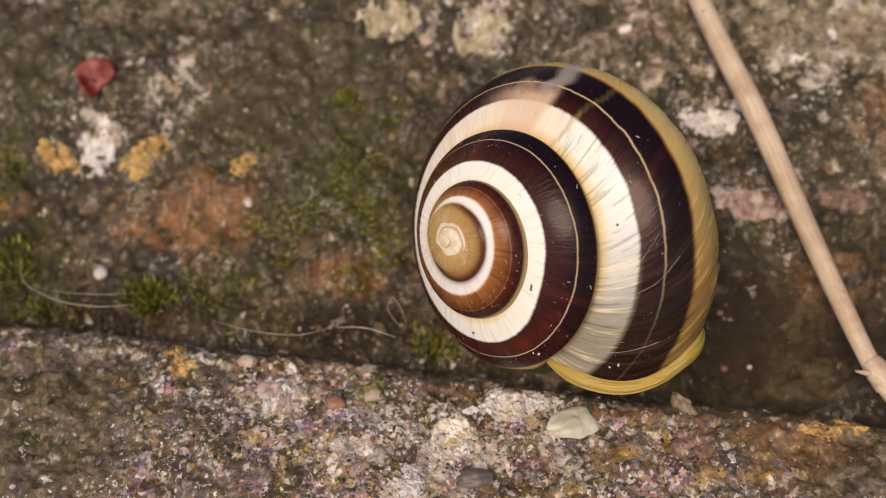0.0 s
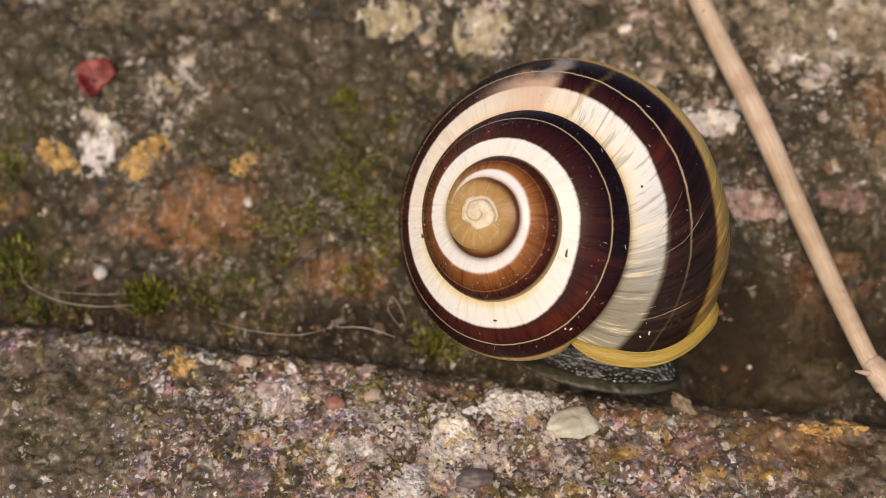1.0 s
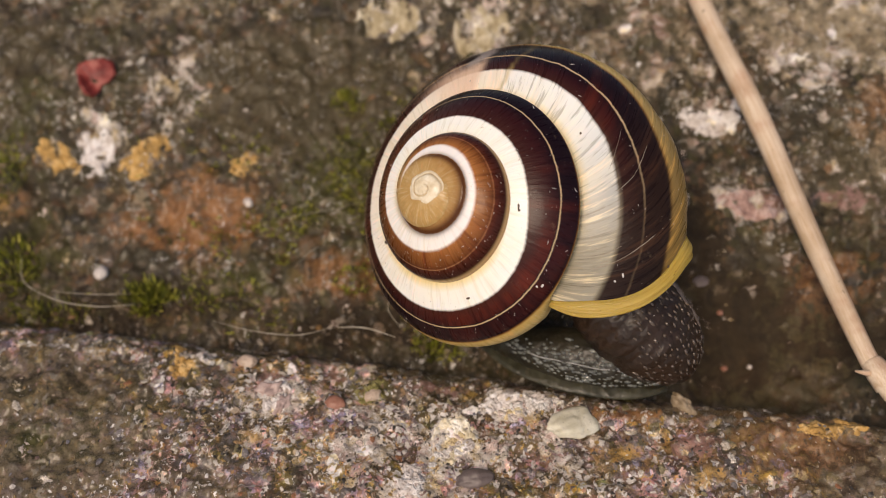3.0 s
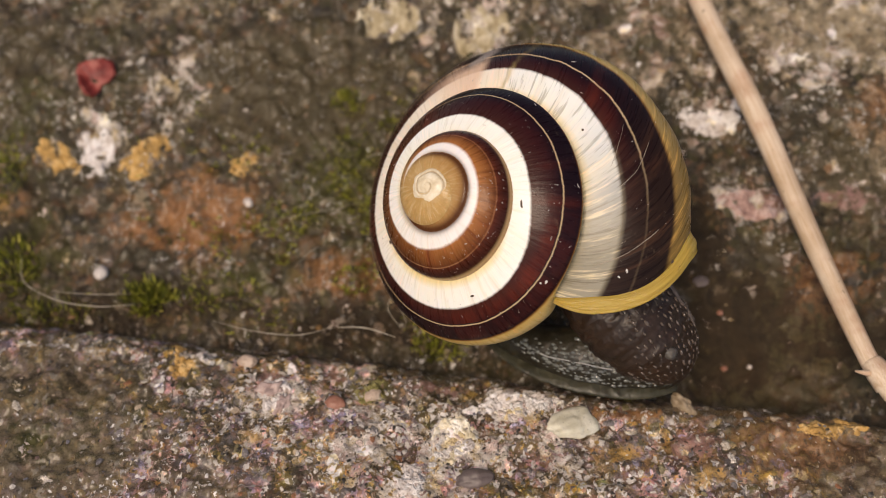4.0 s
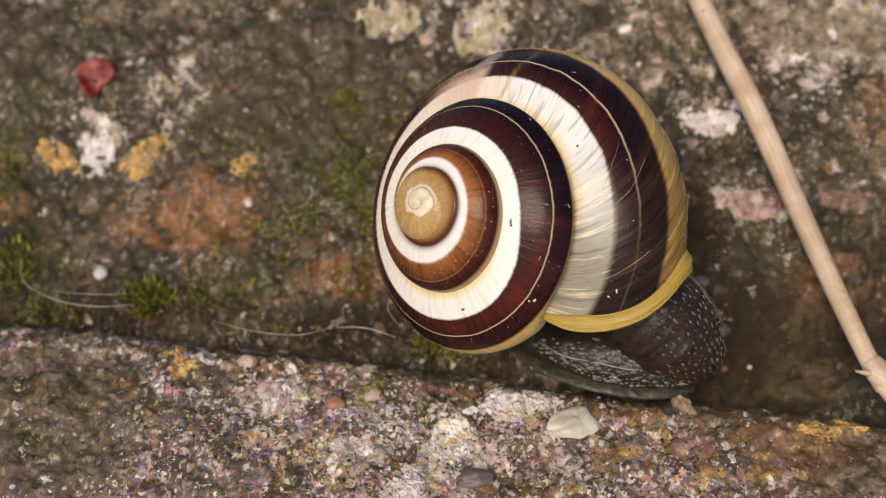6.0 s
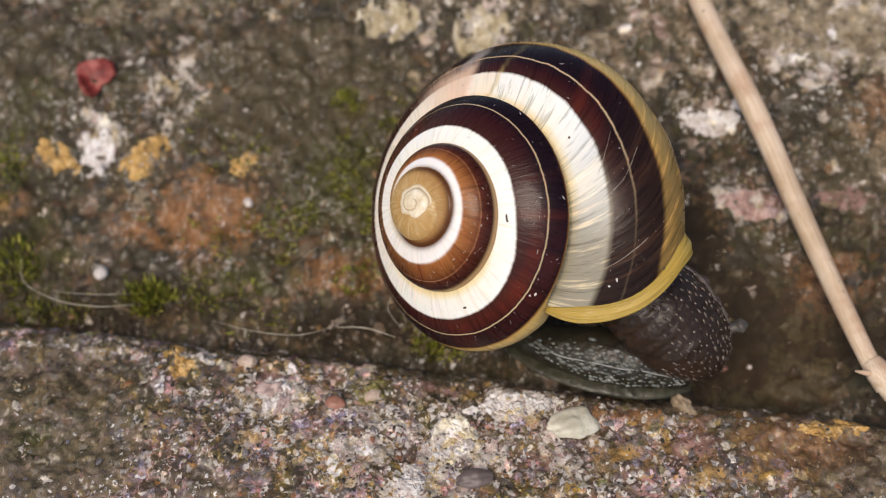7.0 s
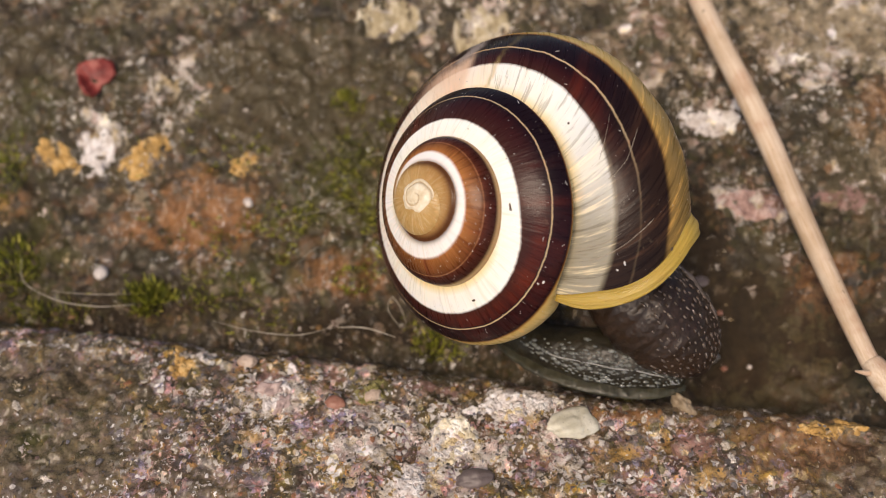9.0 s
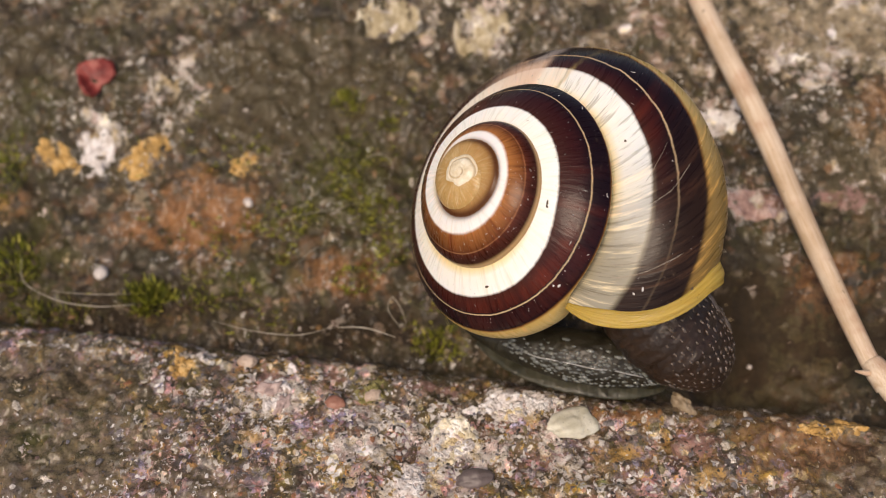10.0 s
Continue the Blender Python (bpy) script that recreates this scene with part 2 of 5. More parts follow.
def shell_material():
    g = Mat("banded_shell", 0.22, 0.11)
    band, turn, age, scar, lipward = (g.attr(a) for a in ("band", "turn", "age", "scar", "lipward"))
    # growth lines run across the whorl: fine along the turn, long across it
    lines_at = g.node("ShaderNodeCombineXYZ", 0, None, X=g.math("MULTIPLY", turn, 1.0), Y=g.math("MULTIPLY", g.attr("phi"), 0.018))
    growth = g.node("ShaderNodeTexNoise", 0, None, Vector=lines_at, Scale=190.0, Detail=3.0, Roughness=0.6)
    broad = g.node("ShaderNodeTexNoise", 0, None, Vector=lines_at, Scale=18.0, Detail=3.0, Roughness=0.6)
    streak = g.node("ShaderNodeTexNoise", 0, None, Vector=lines_at, Scale=60.0, Detail=4.0, Roughness=0.65)
    blot = g.noise(1.1, detail=5)
    w = g.math("ADD", band, g.math("MULTIPLY", g.math("SUBTRACT", growth, 0.5), 0.012))
    w = g.math("ADD", w, g.math("MULTIPLY", g.math("SUBTRACT", blot, 0.5), 0.02))
    dark, red, white = (0.009, 0.0035, 0.0055), (0.03, 0.006, 0.006), (0.87, 0.87, 0.81)
    grown = g.ramp(w, [(0.02, (0.5, 0.37, 0.15)), (0.165, (0.5, 0.34, 0.11)), (0.195, (0.15, 0.055, 0.012)), (0.21, dark), (0.401, dark), (0.406, (0.5, 0.37, 0.22)),
                       (0.413, (0.5, 0.37, 0.22)), (0.419, dark), (0.5, red), (0.582, (0.045, 0.014, 0.01)), (0.6, white), (0.73, (0.87, 0.85, 0.75)), (0.78, (0.8, 0.66, 0.36))])
    young = g.ramp(w, [(0.1, (0.4, 0.26, 0.13)), (0.18, (0.035, 0.01, 0.006)), (0.3, (0.055, 0.014, 0.008)), (0.39, (0.09, 0.022, 0.01)), (0.405, (0.26, 0.11, 0.05)), (0.43, (0.13, 0.04, 0.012)), (0.57, (0.36, 0.14, 0.04)), (0.61, (0.84, 0.81, 0.78)), (0.9, (0.82, 0.79, 0.73))])
    tip = g.mix(g.noise(0.35, detail=5), (0.34, 0.19, 0.06), (0.56, 0.37, 0.15))
    tip = g.mix(g.attr("crown"), tip, (0.74, 0.64, 0.45))
    tip = g.mix(g.math("MULTIPLY", g.step(blot, 0.5, 0.68), 0.2), tip, (0.72, 0.6, 0.4))
    # fine ribs run out from the first coil, and the rest of that turn darkens to orange brown at its edge
    tip = g.mix(g.math("MULTIPLY", g.step(streak, 0.52, 0.64), 0.25), tip, (0.78, 0.66, 0.45))
    tip = g.mix(g.math("MULTIPLY", g.step(streak, 0.47, 0.36), 0.08), tip, (0.3, 0.16, 0.05))
    tip = g.mix(g.math("MULTIPLY", g.attr("skirt"), 0.75), tip, (0.22, 0.085, 0.02))
    col = g.mix(g.step(age, 1.42, 1.66), tip, young)
    col = g.mix(g.step(age, 2.0, 2.75), col, grown)
    # streaks of the growth lines; the dark band's wine red paints light through thin shell
    col = g.mix(g.math("MULTIPLY", g.math("MULTIPLY", g.attr("wine_glow"), g.step(w, 0.424, 0.43)), g.ramp(streak, [(0.35, 0.2), (0.65, 0.85)])), col, (0.11, 0.018, 0.009))
    col = g.mix(g.math("MULTIPLY", g.math("MULTIPLY", g.attr("wine_glow"), g.step(w, 0.398, 0.392)), g.ramp(streak, [(0.35, 0.1), (0.65, 0.5)])), col, (0.08, 0.013, 0.008))
    glow = g.math("MULTIPLY", g.step(broad, 0.5, 0.75), g.step(g.noise(6, detail=2), 0.4, 0.65))
    in_dark = g.math("MULTIPLY", g.math("MULTIPLY", g.step(band, 0.2, 0.23), g.step(band, 0.6, 0.57)), g.step(age, 1.5, 1.7))
    col = g.mix(g.math("MULTIPLY", g.math("MULTIPLY", glow, in_dark), 0.8), col, (0.16, 0.026, 0.012))
    col = g.mix(g.math("MULTIPLY", g.math("MULTIPLY", g.step(age, 2.9, 1.8), in_dark), g.math("MULTIPLY", g.step(streak, 0.55, 0.35), 0.7)), col, g.mix(1.0, col, (0.45, 0.36, 0.3), "MULTIPLY"))
    col = g.mix(g.math("MULTIPLY", g.step(growth, 0.54, 0.72), 0.25), col, g.mix(1.0, col, (2.0, 1.25, 1.1), "MULTIPLY"))
    older = g.step(age, 1.7, 2.2)
    col = g.mix(g.math("MULTIPLY", g.math("MULTIPLY", g.step(streak, 0.5, 0.3), 0.4), g.math("MULTIPLY", older, g.step(band, 0.1, 0.3))), col, g.mix(1.0, col, (0.84, 0.74, 0.6), "MULTIPLY"))
    col = g.mix(g.math("MULTIPLY", g.math("MULTIPLY", g.step(growth, 0.46, 0.3), 0.3), g.math("MULTIPLY", older, g.step(band, 0.1, 0.3))), col, g.mix(1.0, col, (0.7, 0.63, 0.52), "MULTIPLY"))
    col = g.mix(g.attr("brim"), col, (0.4, 0.24, 0.06))
    # the mended break
    col = g.mix(g.math("MULTIPLY", g.attr("peach"), 0.35), col, g.mix(1.0, col, (1.0, 0.72, 0.45), "MULTIPLY"))
    col = g.mix(g.math("MULTIPLY", g.math("MULTIPLY", scar, 0.8), g.step(g.math("ADD", band, g.math("MULTIPLY", blot, 0.3)), 0.5, 0.72)), col, (0.76, 0.52, 0.36))
    col = g.mix(g.math("MULTIPLY", g.attr("chip"), 0.85), col, (0.32, 0.27, 0.24))
    col = g.mix(g.math("MULTIPLY", g.attr("seam"), g.ramp(band, [(0.5, 0.12), (0.62, 0.55)])), col, (0.5, 0.38, 0.14))
    newer = g.math("MULTIPLY", g.math("MULTIPLY", g.step(turn, 3.73, 3.76), g.step(band, 0.5, 0.6)), g.step(growth, 0.48, 0.38))
    col = g.mix(g.math("MULTIPLY", newer, 0.6), col, g.mix(1.0, col, (0.5, 0.5, 0.47), "MULTIPLY"))
    # the sky's bluish sheen on the newest white band, put into the colour
    blue = g.math("MULTIPLY", g.math("MULTIPLY", g.step(turn, 3.82, 3.95), g.step(band, 0.55, 0.61)), g.step(broad, 0.42, 0.6))
    col = g.mix(g.math("MULTIPLY", blue, 0.8), col, g.mix(1.0, col, (0.72, 0.77, 0.86), "MULTIPLY"))
    # the newest shell before the lip: thin, olive brown and ribbed
    thin = g.mix(g.step(band, 0.555, 0.6), g.mix(g.step(band, 0.17, 0.22), (0.19, 0.115, 0.035), (0.02, 0.01, 0.006)), (0.25, 0.225, 0.16))
    ridge = g.node("ShaderNodeTexNoise", 0, None, Vector=lines_at, Scale=95.0, Detail=4.0, Roughness=0.7)
    thin = g.mix(g.step(ridge, 0.52, 0.64), thin, g.mix(1.0, thin, (2.8, 2.6, 2.3), "MULTIPLY"))
    thin = g.mix(g.math("MULTIPLY", g.step(ridge, 0.46, 0.36), 0.7), thin, g.mix(1.0, thin, (0.4, 0.36, 0.3), "MULTIPLY"))
    col = g.mix(g.math("MULTIPLY", lipward, 0.92), col, thin)
    # dust and scratches
    col = g.mix(g.math("MULTIPLY", g.step(g.noise(0.7, detail=8, rough=0.8), 0.6, 0.7), 0.2), col, (0.34, 0.25, 0.16))
    col = g.mix(g.math("MULTIPLY", g.attr("rim"), 0.9), col, (0.06, 0.016, 0.006))
    g.set("Base Color", col)
    g.set("Roughness", g.ramp(growth, [(0.3, 0.22), (0.7, 0.38)]))
    g.set("Subsurface Weight", 0.12)
    g.set("Subsurface Radius", (0.5 * MM, 0.3 * MM, 0.15 * MM))
    g.set("Subsurface Scale", 1.0)
    g.set("Coat Weight", 0.08)
    g.set("Coat Roughness", 0.14)
    n1 = g.bump(broad, 0.25, g.math("MULTIPLY", older, 0.08))
    late = g.step(turn, 3.72, 3.76)
    n2 = g.bump(streak, 0.16, g.math("ADD", g.math("MULTIPLY", older, 0.15), g.math("MULTIPLY", late, 0.1)), g.bump(growth, 0.1, g.math("MULTIPLY", older, 0.25), n1))
    g.set("Normal", g.bump(g.noise(0.15), 0.02, 0.3, n2))
    return g.mat


def lip_material():
    g = Mat("shell_lip", 0.25, 0.5)
    at = g.node("ShaderNodeCombineXYZ", 0, None, X=g.attr("ring"), Y=g.math("MULTIPLY", g.attr("run"), 0.25))
    n = g.node("ShaderNodeTexNoise", 0, None, Vector=at, Scale=7.0, Detail=4.0, Roughness=0.6)
    col = g.ramp(n, [(0.3, (0.34, 0.22, 0.03)), (0.7, (0.55, 0.385, 0.085))])
    col = g.mix(g.step(g.noise(0.25), 0.66, 0.72), col, (0.12, 0.06, 0.02))
    g.set("Base Color", col)
    g.set("Subsurface Weight", 0.2)
    g.set("Subsurface Radius", (0.5 * MM, 0.3 * MM, 0.1 * MM))
    g.set("Subsurface Scale", 1.0)
    g.set("Normal", g.bump(n, 0.3, 0.7, g.bump(g.noise(0.3), 0.05, 0.4)))
    return g.mat


def flesh_material(name, a, b, c, ribbed=False):
    g = Mat(name, 0.2, 0.4)
    n, f = g.noise(2.2, detail=4), g.noise(0.3, detail=4)
    col = g.ramp(n, [(0.3, a), (0.65, b)])
    creases = g.cells(0.55)
    col = g.mix(g.math("MULTIPLY", g.step(creases, 0.5, 0.2), 0.25), col, c)
    col = g.mix(g.math("MULTIPLY", g.step(f, 0.45, 0.3), 0.4), col, g.mix(1.0, col, (0.5, 0.45, 0.4), "MULTIPLY"))
    if ribbed:
        # short pale folds stand side by side along the edge
        along = g.node("ShaderNodeVectorMath", 0, None, i0=g.obj(), i1=(1.0, 0.25, 0.1))
        along.node.operation = "MULTIPLY"
        col = g.mix(g.math("MULTIPLY", g.step(g.noise(0.5, along, 2), 0.5, 0.62), 0.5), col, c)
    g.set("Base Color", col)
    g.set("Roughness", g.ramp(f, [(0.3, 0.32), (0.7, 0.55)]))
    g.set("Subsurface Weight", 0.4)
    g.set("Subsurface Radius", (0.8 * MM, 0.55 * MM, 0.35 * MM))
    g.set("Subsurface Scale", 1.0)
    n1 = g.bump(g.noise(0.9, detail=2), 0.25, 0.7, g.bump(creases, 0.05, 0.6))
    g.set("Normal", g.bump(f, 0.03, 0.4, n1))
    return g.mat


def straw_material():
    g = Mat("straw", 0.5, 0.4)
    at = g.node("ShaderNodeCombineXYZ", 0, None, X=g.attr("around"), Y=g.attr("along"))
    n = g.node("ShaderNodeTexNoise", 0, None, Vector=at, Scale=7.0, Detail=5.0, Roughness=0.65)
    col = g.ramp(n, [(0.25, (0.48, 0.31, 0.17)), (0.42, (0.62, 0.47, 0.32)), (0.55, (0.68, 0.54, 0.4)), (0.75, (0.78, 0.67, 0.52))])
    col = g.mix(g.math("MULTIPLY", g.step(g.noise(2.2), 0.5, 0.7), 0.5), col, (0.46, 0.24, 0.14))
    col = g.mix(g.math("MULTIPLY", g.step(g.noise(5.0, detail=3), 0.45, 0.65), 0.55), col, g.mix(1.0, col, (0.68, 0.6, 0.5), "MULTIPLY"))
    col = g.mix(g.math("MULTIPLY", g.step(g.noise(0.35, detail=3), 0.66, 0.72), 0.7), col, (0.12, 0.07, 0.04))
    # the stalk's shaded side is put into the colour, darker round one flank
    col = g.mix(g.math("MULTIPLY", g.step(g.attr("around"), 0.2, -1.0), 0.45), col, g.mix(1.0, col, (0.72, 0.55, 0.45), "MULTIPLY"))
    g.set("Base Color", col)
    g.set("Normal", g.bump(n, 0.08, 0.6))
    return g.mat


def blade_material():
    g = Mat("moss_blade", 0.5, 0.3)
    rnd = g.node("ShaderNodeNewGeometry", "Random Per Island")
    g.set("Base Color", g.ramp(rnd, [(0.0, (0.045, 0.05, 0.009)), (0.45, (0.12, 0.13, 0.016)), (0.75, (0.3, 0.31, 0.035)), (1.0, (0.45, 0.4, 0.09))]))
    return g.mat


def petal_material():
    g = Mat("red_scrap", 0.45, 0.4)
    n = g.noise(1.0, detail=6)
    g.set("Base Color", g.ramp(n, [(0.3, (0.1, 0.014, 0.011)), (0.52, (0.22, 0.03, 0.022)), (0.68, (0.42, 0.13, 0.1))]))
    g.set("Normal", g.bump(g.noise(0.5), 0.15, 0.7))
    return g.mat


def fibre_material():
    g = Mat("fibre", 0.4, 0.5)
    g.set("Base Color", g.mix(g.noise(1.0), (0.2, 0.16, 0.11), (0.5, 0.45, 0.36)))
    return g.mat


# ---- the two stones ----
# the lower stone's top is level at z = 0; its far edge runs aslant, and the upper stone rises behind it
def edge_y(x):
    return -1.0 - 0.135 * x + 0.9 * (fbm(x, x * 0 + 3.0, 7.0, 3, 5) - 0.5)


def lower_height(x, y):
    d = edge_y(x) - y
    h = 0.9 * (fbm(x, y, 6.0, 3, 11) - 0.5) + 0.8 * (fbm(x, y, 1.5, 3, 21, 0.6) - 0.5) + 0.26 * (fbm(x, y, 0.42, 2, 31) - 0.5) + 0.9 * np.abs(fbm(x, y, 1.3, 4, 81, 0.6) - 0.5) - 0.05
    lip = np.where(d < 1.6, -0.35 * (1.6 - d) ** 2, 0.0)
    return h + np.maximum(lip, -9.0) - 0.25


def upper_height(x, y):
    base = -2.67 + (y - 3.55) * 0.487 + np.where(x > 0, 0.066, 0.02) * np.clip(x, -40, 40)
    h = 1.4 * (fbm(x, y, 7.0, 3, 41) - 0.5) + 1.2 * (fbm(x, y, 2.0, 3, 51, 0.6) - 0.5) + 0.34 * (fbm(x, y, 0.5, 2, 61) - 0.5) + 1.2 * np.abs(fbm(x, y, 1.7, 4, 91, 0.6) - 0.5) - 0.1
    hollow = 1.8 * np.exp(-((x - 17.5) / 4.0) ** 2 - ((y - 1.0) / 3.6) ** 2) + 1.2 * np.exp(-((x - 25) / 6.0) ** 2 - ((y - 0.5) / 2.2) ** 2)
    # beyond the slope the stone levels off
    over = np.maximum(y - 30, 0)
    return base + h - hollow - 0.487 * over * sstep(0, 25, over)


def spread(lo, hi, step, far_lo, far_hi):
    """Even steps in the middle, wider and wider ones outside."""
    xs = list(np.arange(lo, hi + step / 2, step))
    s, x = step, hi
    while x < far_hi:
        s = min(s * 1.25, 8)
        x += s
        xs.append(min(x, far_hi))
    s, x = step, lo
    while x > far_lo:
        s = min(s * 1.25, 8)
        x -= s
        xs.insert(0, max(x, far_lo))
    return np.array(xs)


def blobs(x, y, spots):
    out = x * 0
    for cx, cy, rx, ry, *weight in spots:
        out = np.maximum(out, (weight[0] if weight else 1.0) * np.exp(-((x - cx) / rx) ** 2 - ((y - cy) / ry) ** 2))
    return out


def sheet(height, xs, ys, masks, thick):
    X, Y = np.meshgrid(xs, ys, indexing="ij")
    Z = height(X, Y)
    nx, ny = X.shape
    V = np.stack([X, Y, Z], -1).reshape(-1, 3)
    i = np.arange(nx * ny).reshape(nx, ny)
    quads = np.stack([i[:-1, :-1], i[1:, :-1], i[1:, 1:], i[:-1, 1:]], -1).reshape(-1, 4)
    rim = np.concatenate([i[:, 0], i[-1, 1:], i[-2::-1, -1], i[0, -2:0:-1]])
    low = V[rim].copy()
    low[:, 2] = thick
    n0 = len(V)
    k = np.arange(len(rim))
    k2 = (k + 1) % len(rim)
    skirt = np.stack([rim[k2], rim[k], n0 + k, n0 + k2], -1)
    attrs = {}
    for key, spots in masks.items():
        attrs[key] = np.concatenate([blobs(V[:, 0], V[:, 1], spots), np.zeros(len(rim))])
    return np.vstack([V, low]) * MM, np.vstack([quads, skirt]), attrs


lower_masks = {
    "plain": [(-24.0, -5.0, 10.0, 7.0), (24.0, -6.0, 9.0, 5.0, 0.9), (-13.0, -9.0, 5.0, 3.0, 0.7), (14.0, -3.6, 6.0, 1.5, 0.7)],
    "chalk": [(3.9, -3.6, 1.5, 0.9, 0.9), (6.0, -3.5, 0.8, 0.5), (0.7, -5.8, 0.8, 1.3, 0.9), (-1.6, -8.4, 0.7, 1.0, 0.9), (-4.4, -6.6, 0.8, 0.6, 0.8), (-6.0, -7.3, 0.4, 0.8, 0.9), (-8.9, -1.0, 0.8, 0.6, 0.8), (-9.4, -3.3, 0.7, 1.0, 0.8), (-13.5, -0.6, 1.2, 0.6, 0.6), (1.6, -3.9, 0.7, 0.5, 0.7), (10.5, -5.2, 0.7, 0.4, 0.6), (-2.4, -4.7, 0.8, 0.5, 0.7), (0.0, -6.0, 12.0, 4.5, 0.38), (1.0, -4.3, 3.0, 2.0, 0.46)],
    "sand": [(-4.0, -3.0, 7.0, 1.4, 0.6), (6.0, -8.5, 8.0, 2.0, 0.5)],
    "pale": [(3.9, -3.6, 1.5, 1.0, 1.8), (5.9, -3.5, 0.9, 0.6, 1.6), (0.9, -5.8, 1.0, 1.3, 1.5), (-9.6, -3.0, 0.8, 1.3, 1.4), (-14.5, -0.2, 1.2, 0.8, 0.9), (6.4, -6.6, 1.6, 1.6, 0.8), (-0.1, -6.3, 1.6, 1.5), (-1.9, -8.9, 1.4, 0.9), (-4.8, -6.4, 2.4, 1.3), (2.6, -6.8, 1.5, 1.0), (-8.7, -3.2, 1.2, 1.2), (-0.5, -6.5, 8.0, 3.6, 0.42), (-9.4, -2.8, 1.6, 1.4, 1.1), (-0.2, -6.6, 1.4, 1.6, 1.2), (-2.0, -8.9, 1.5, 0.7, 1.3), (-3.2, -4.6, 1.0, 0.8, 0.8)],
    "ochre": [(-10.3, -5.6, 0.7, 0.6, 1.1), (0.6, -6.2, 0.8, 1.0, 0.9), (14.0, -6.5, 10.0, 3.5, 0.42), (-1.0, -7.0, 2.0, 1.5, 0.6), (21.9, -5.0, 1.8, 0.8), (10.0, -6.6, 2.4, 0.7), (-15.0, -0.6, 0.8, 1.2), (15.0, -8.0, 3.0, 0.8)],
    "rose": [(0.0, -5.5, 11.0, 4.0, 0.3), (14.0, -6.0, 1.6, 0.8), (-10.0, -1.8, 1.5, 1.2), (0.0, -2.4, 2.5, 0.8), (6.0, -6.8, 1.6, 1.0)],
    "green": [(1.0, -5.5, 12.0, 4.0, 0.42), (-19.0, -4.0, 10.0, 6.0, 0.6), (16.0, -5.0, 9.0, 4.0, 0.5), (-4.0, -2.4, 1.5, 0.9, 1.4), (-22.0, -5.5, 3.0, 1.6), (-14.0, 0.6, 8.0, 0.7)],
    "umber": [(10.0, -4.2, 5.0, 0.9), (17.0, -6.0, 10.0, 4.0, 0.75), (20.0, -6.0, 5.0, 3.0)],
    # soil spots along the far edge put the crevice's shade into the colour
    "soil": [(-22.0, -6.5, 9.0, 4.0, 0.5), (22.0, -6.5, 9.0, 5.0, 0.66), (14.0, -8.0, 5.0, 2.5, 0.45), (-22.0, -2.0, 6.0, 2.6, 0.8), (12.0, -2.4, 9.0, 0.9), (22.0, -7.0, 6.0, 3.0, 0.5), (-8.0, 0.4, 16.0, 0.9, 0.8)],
}
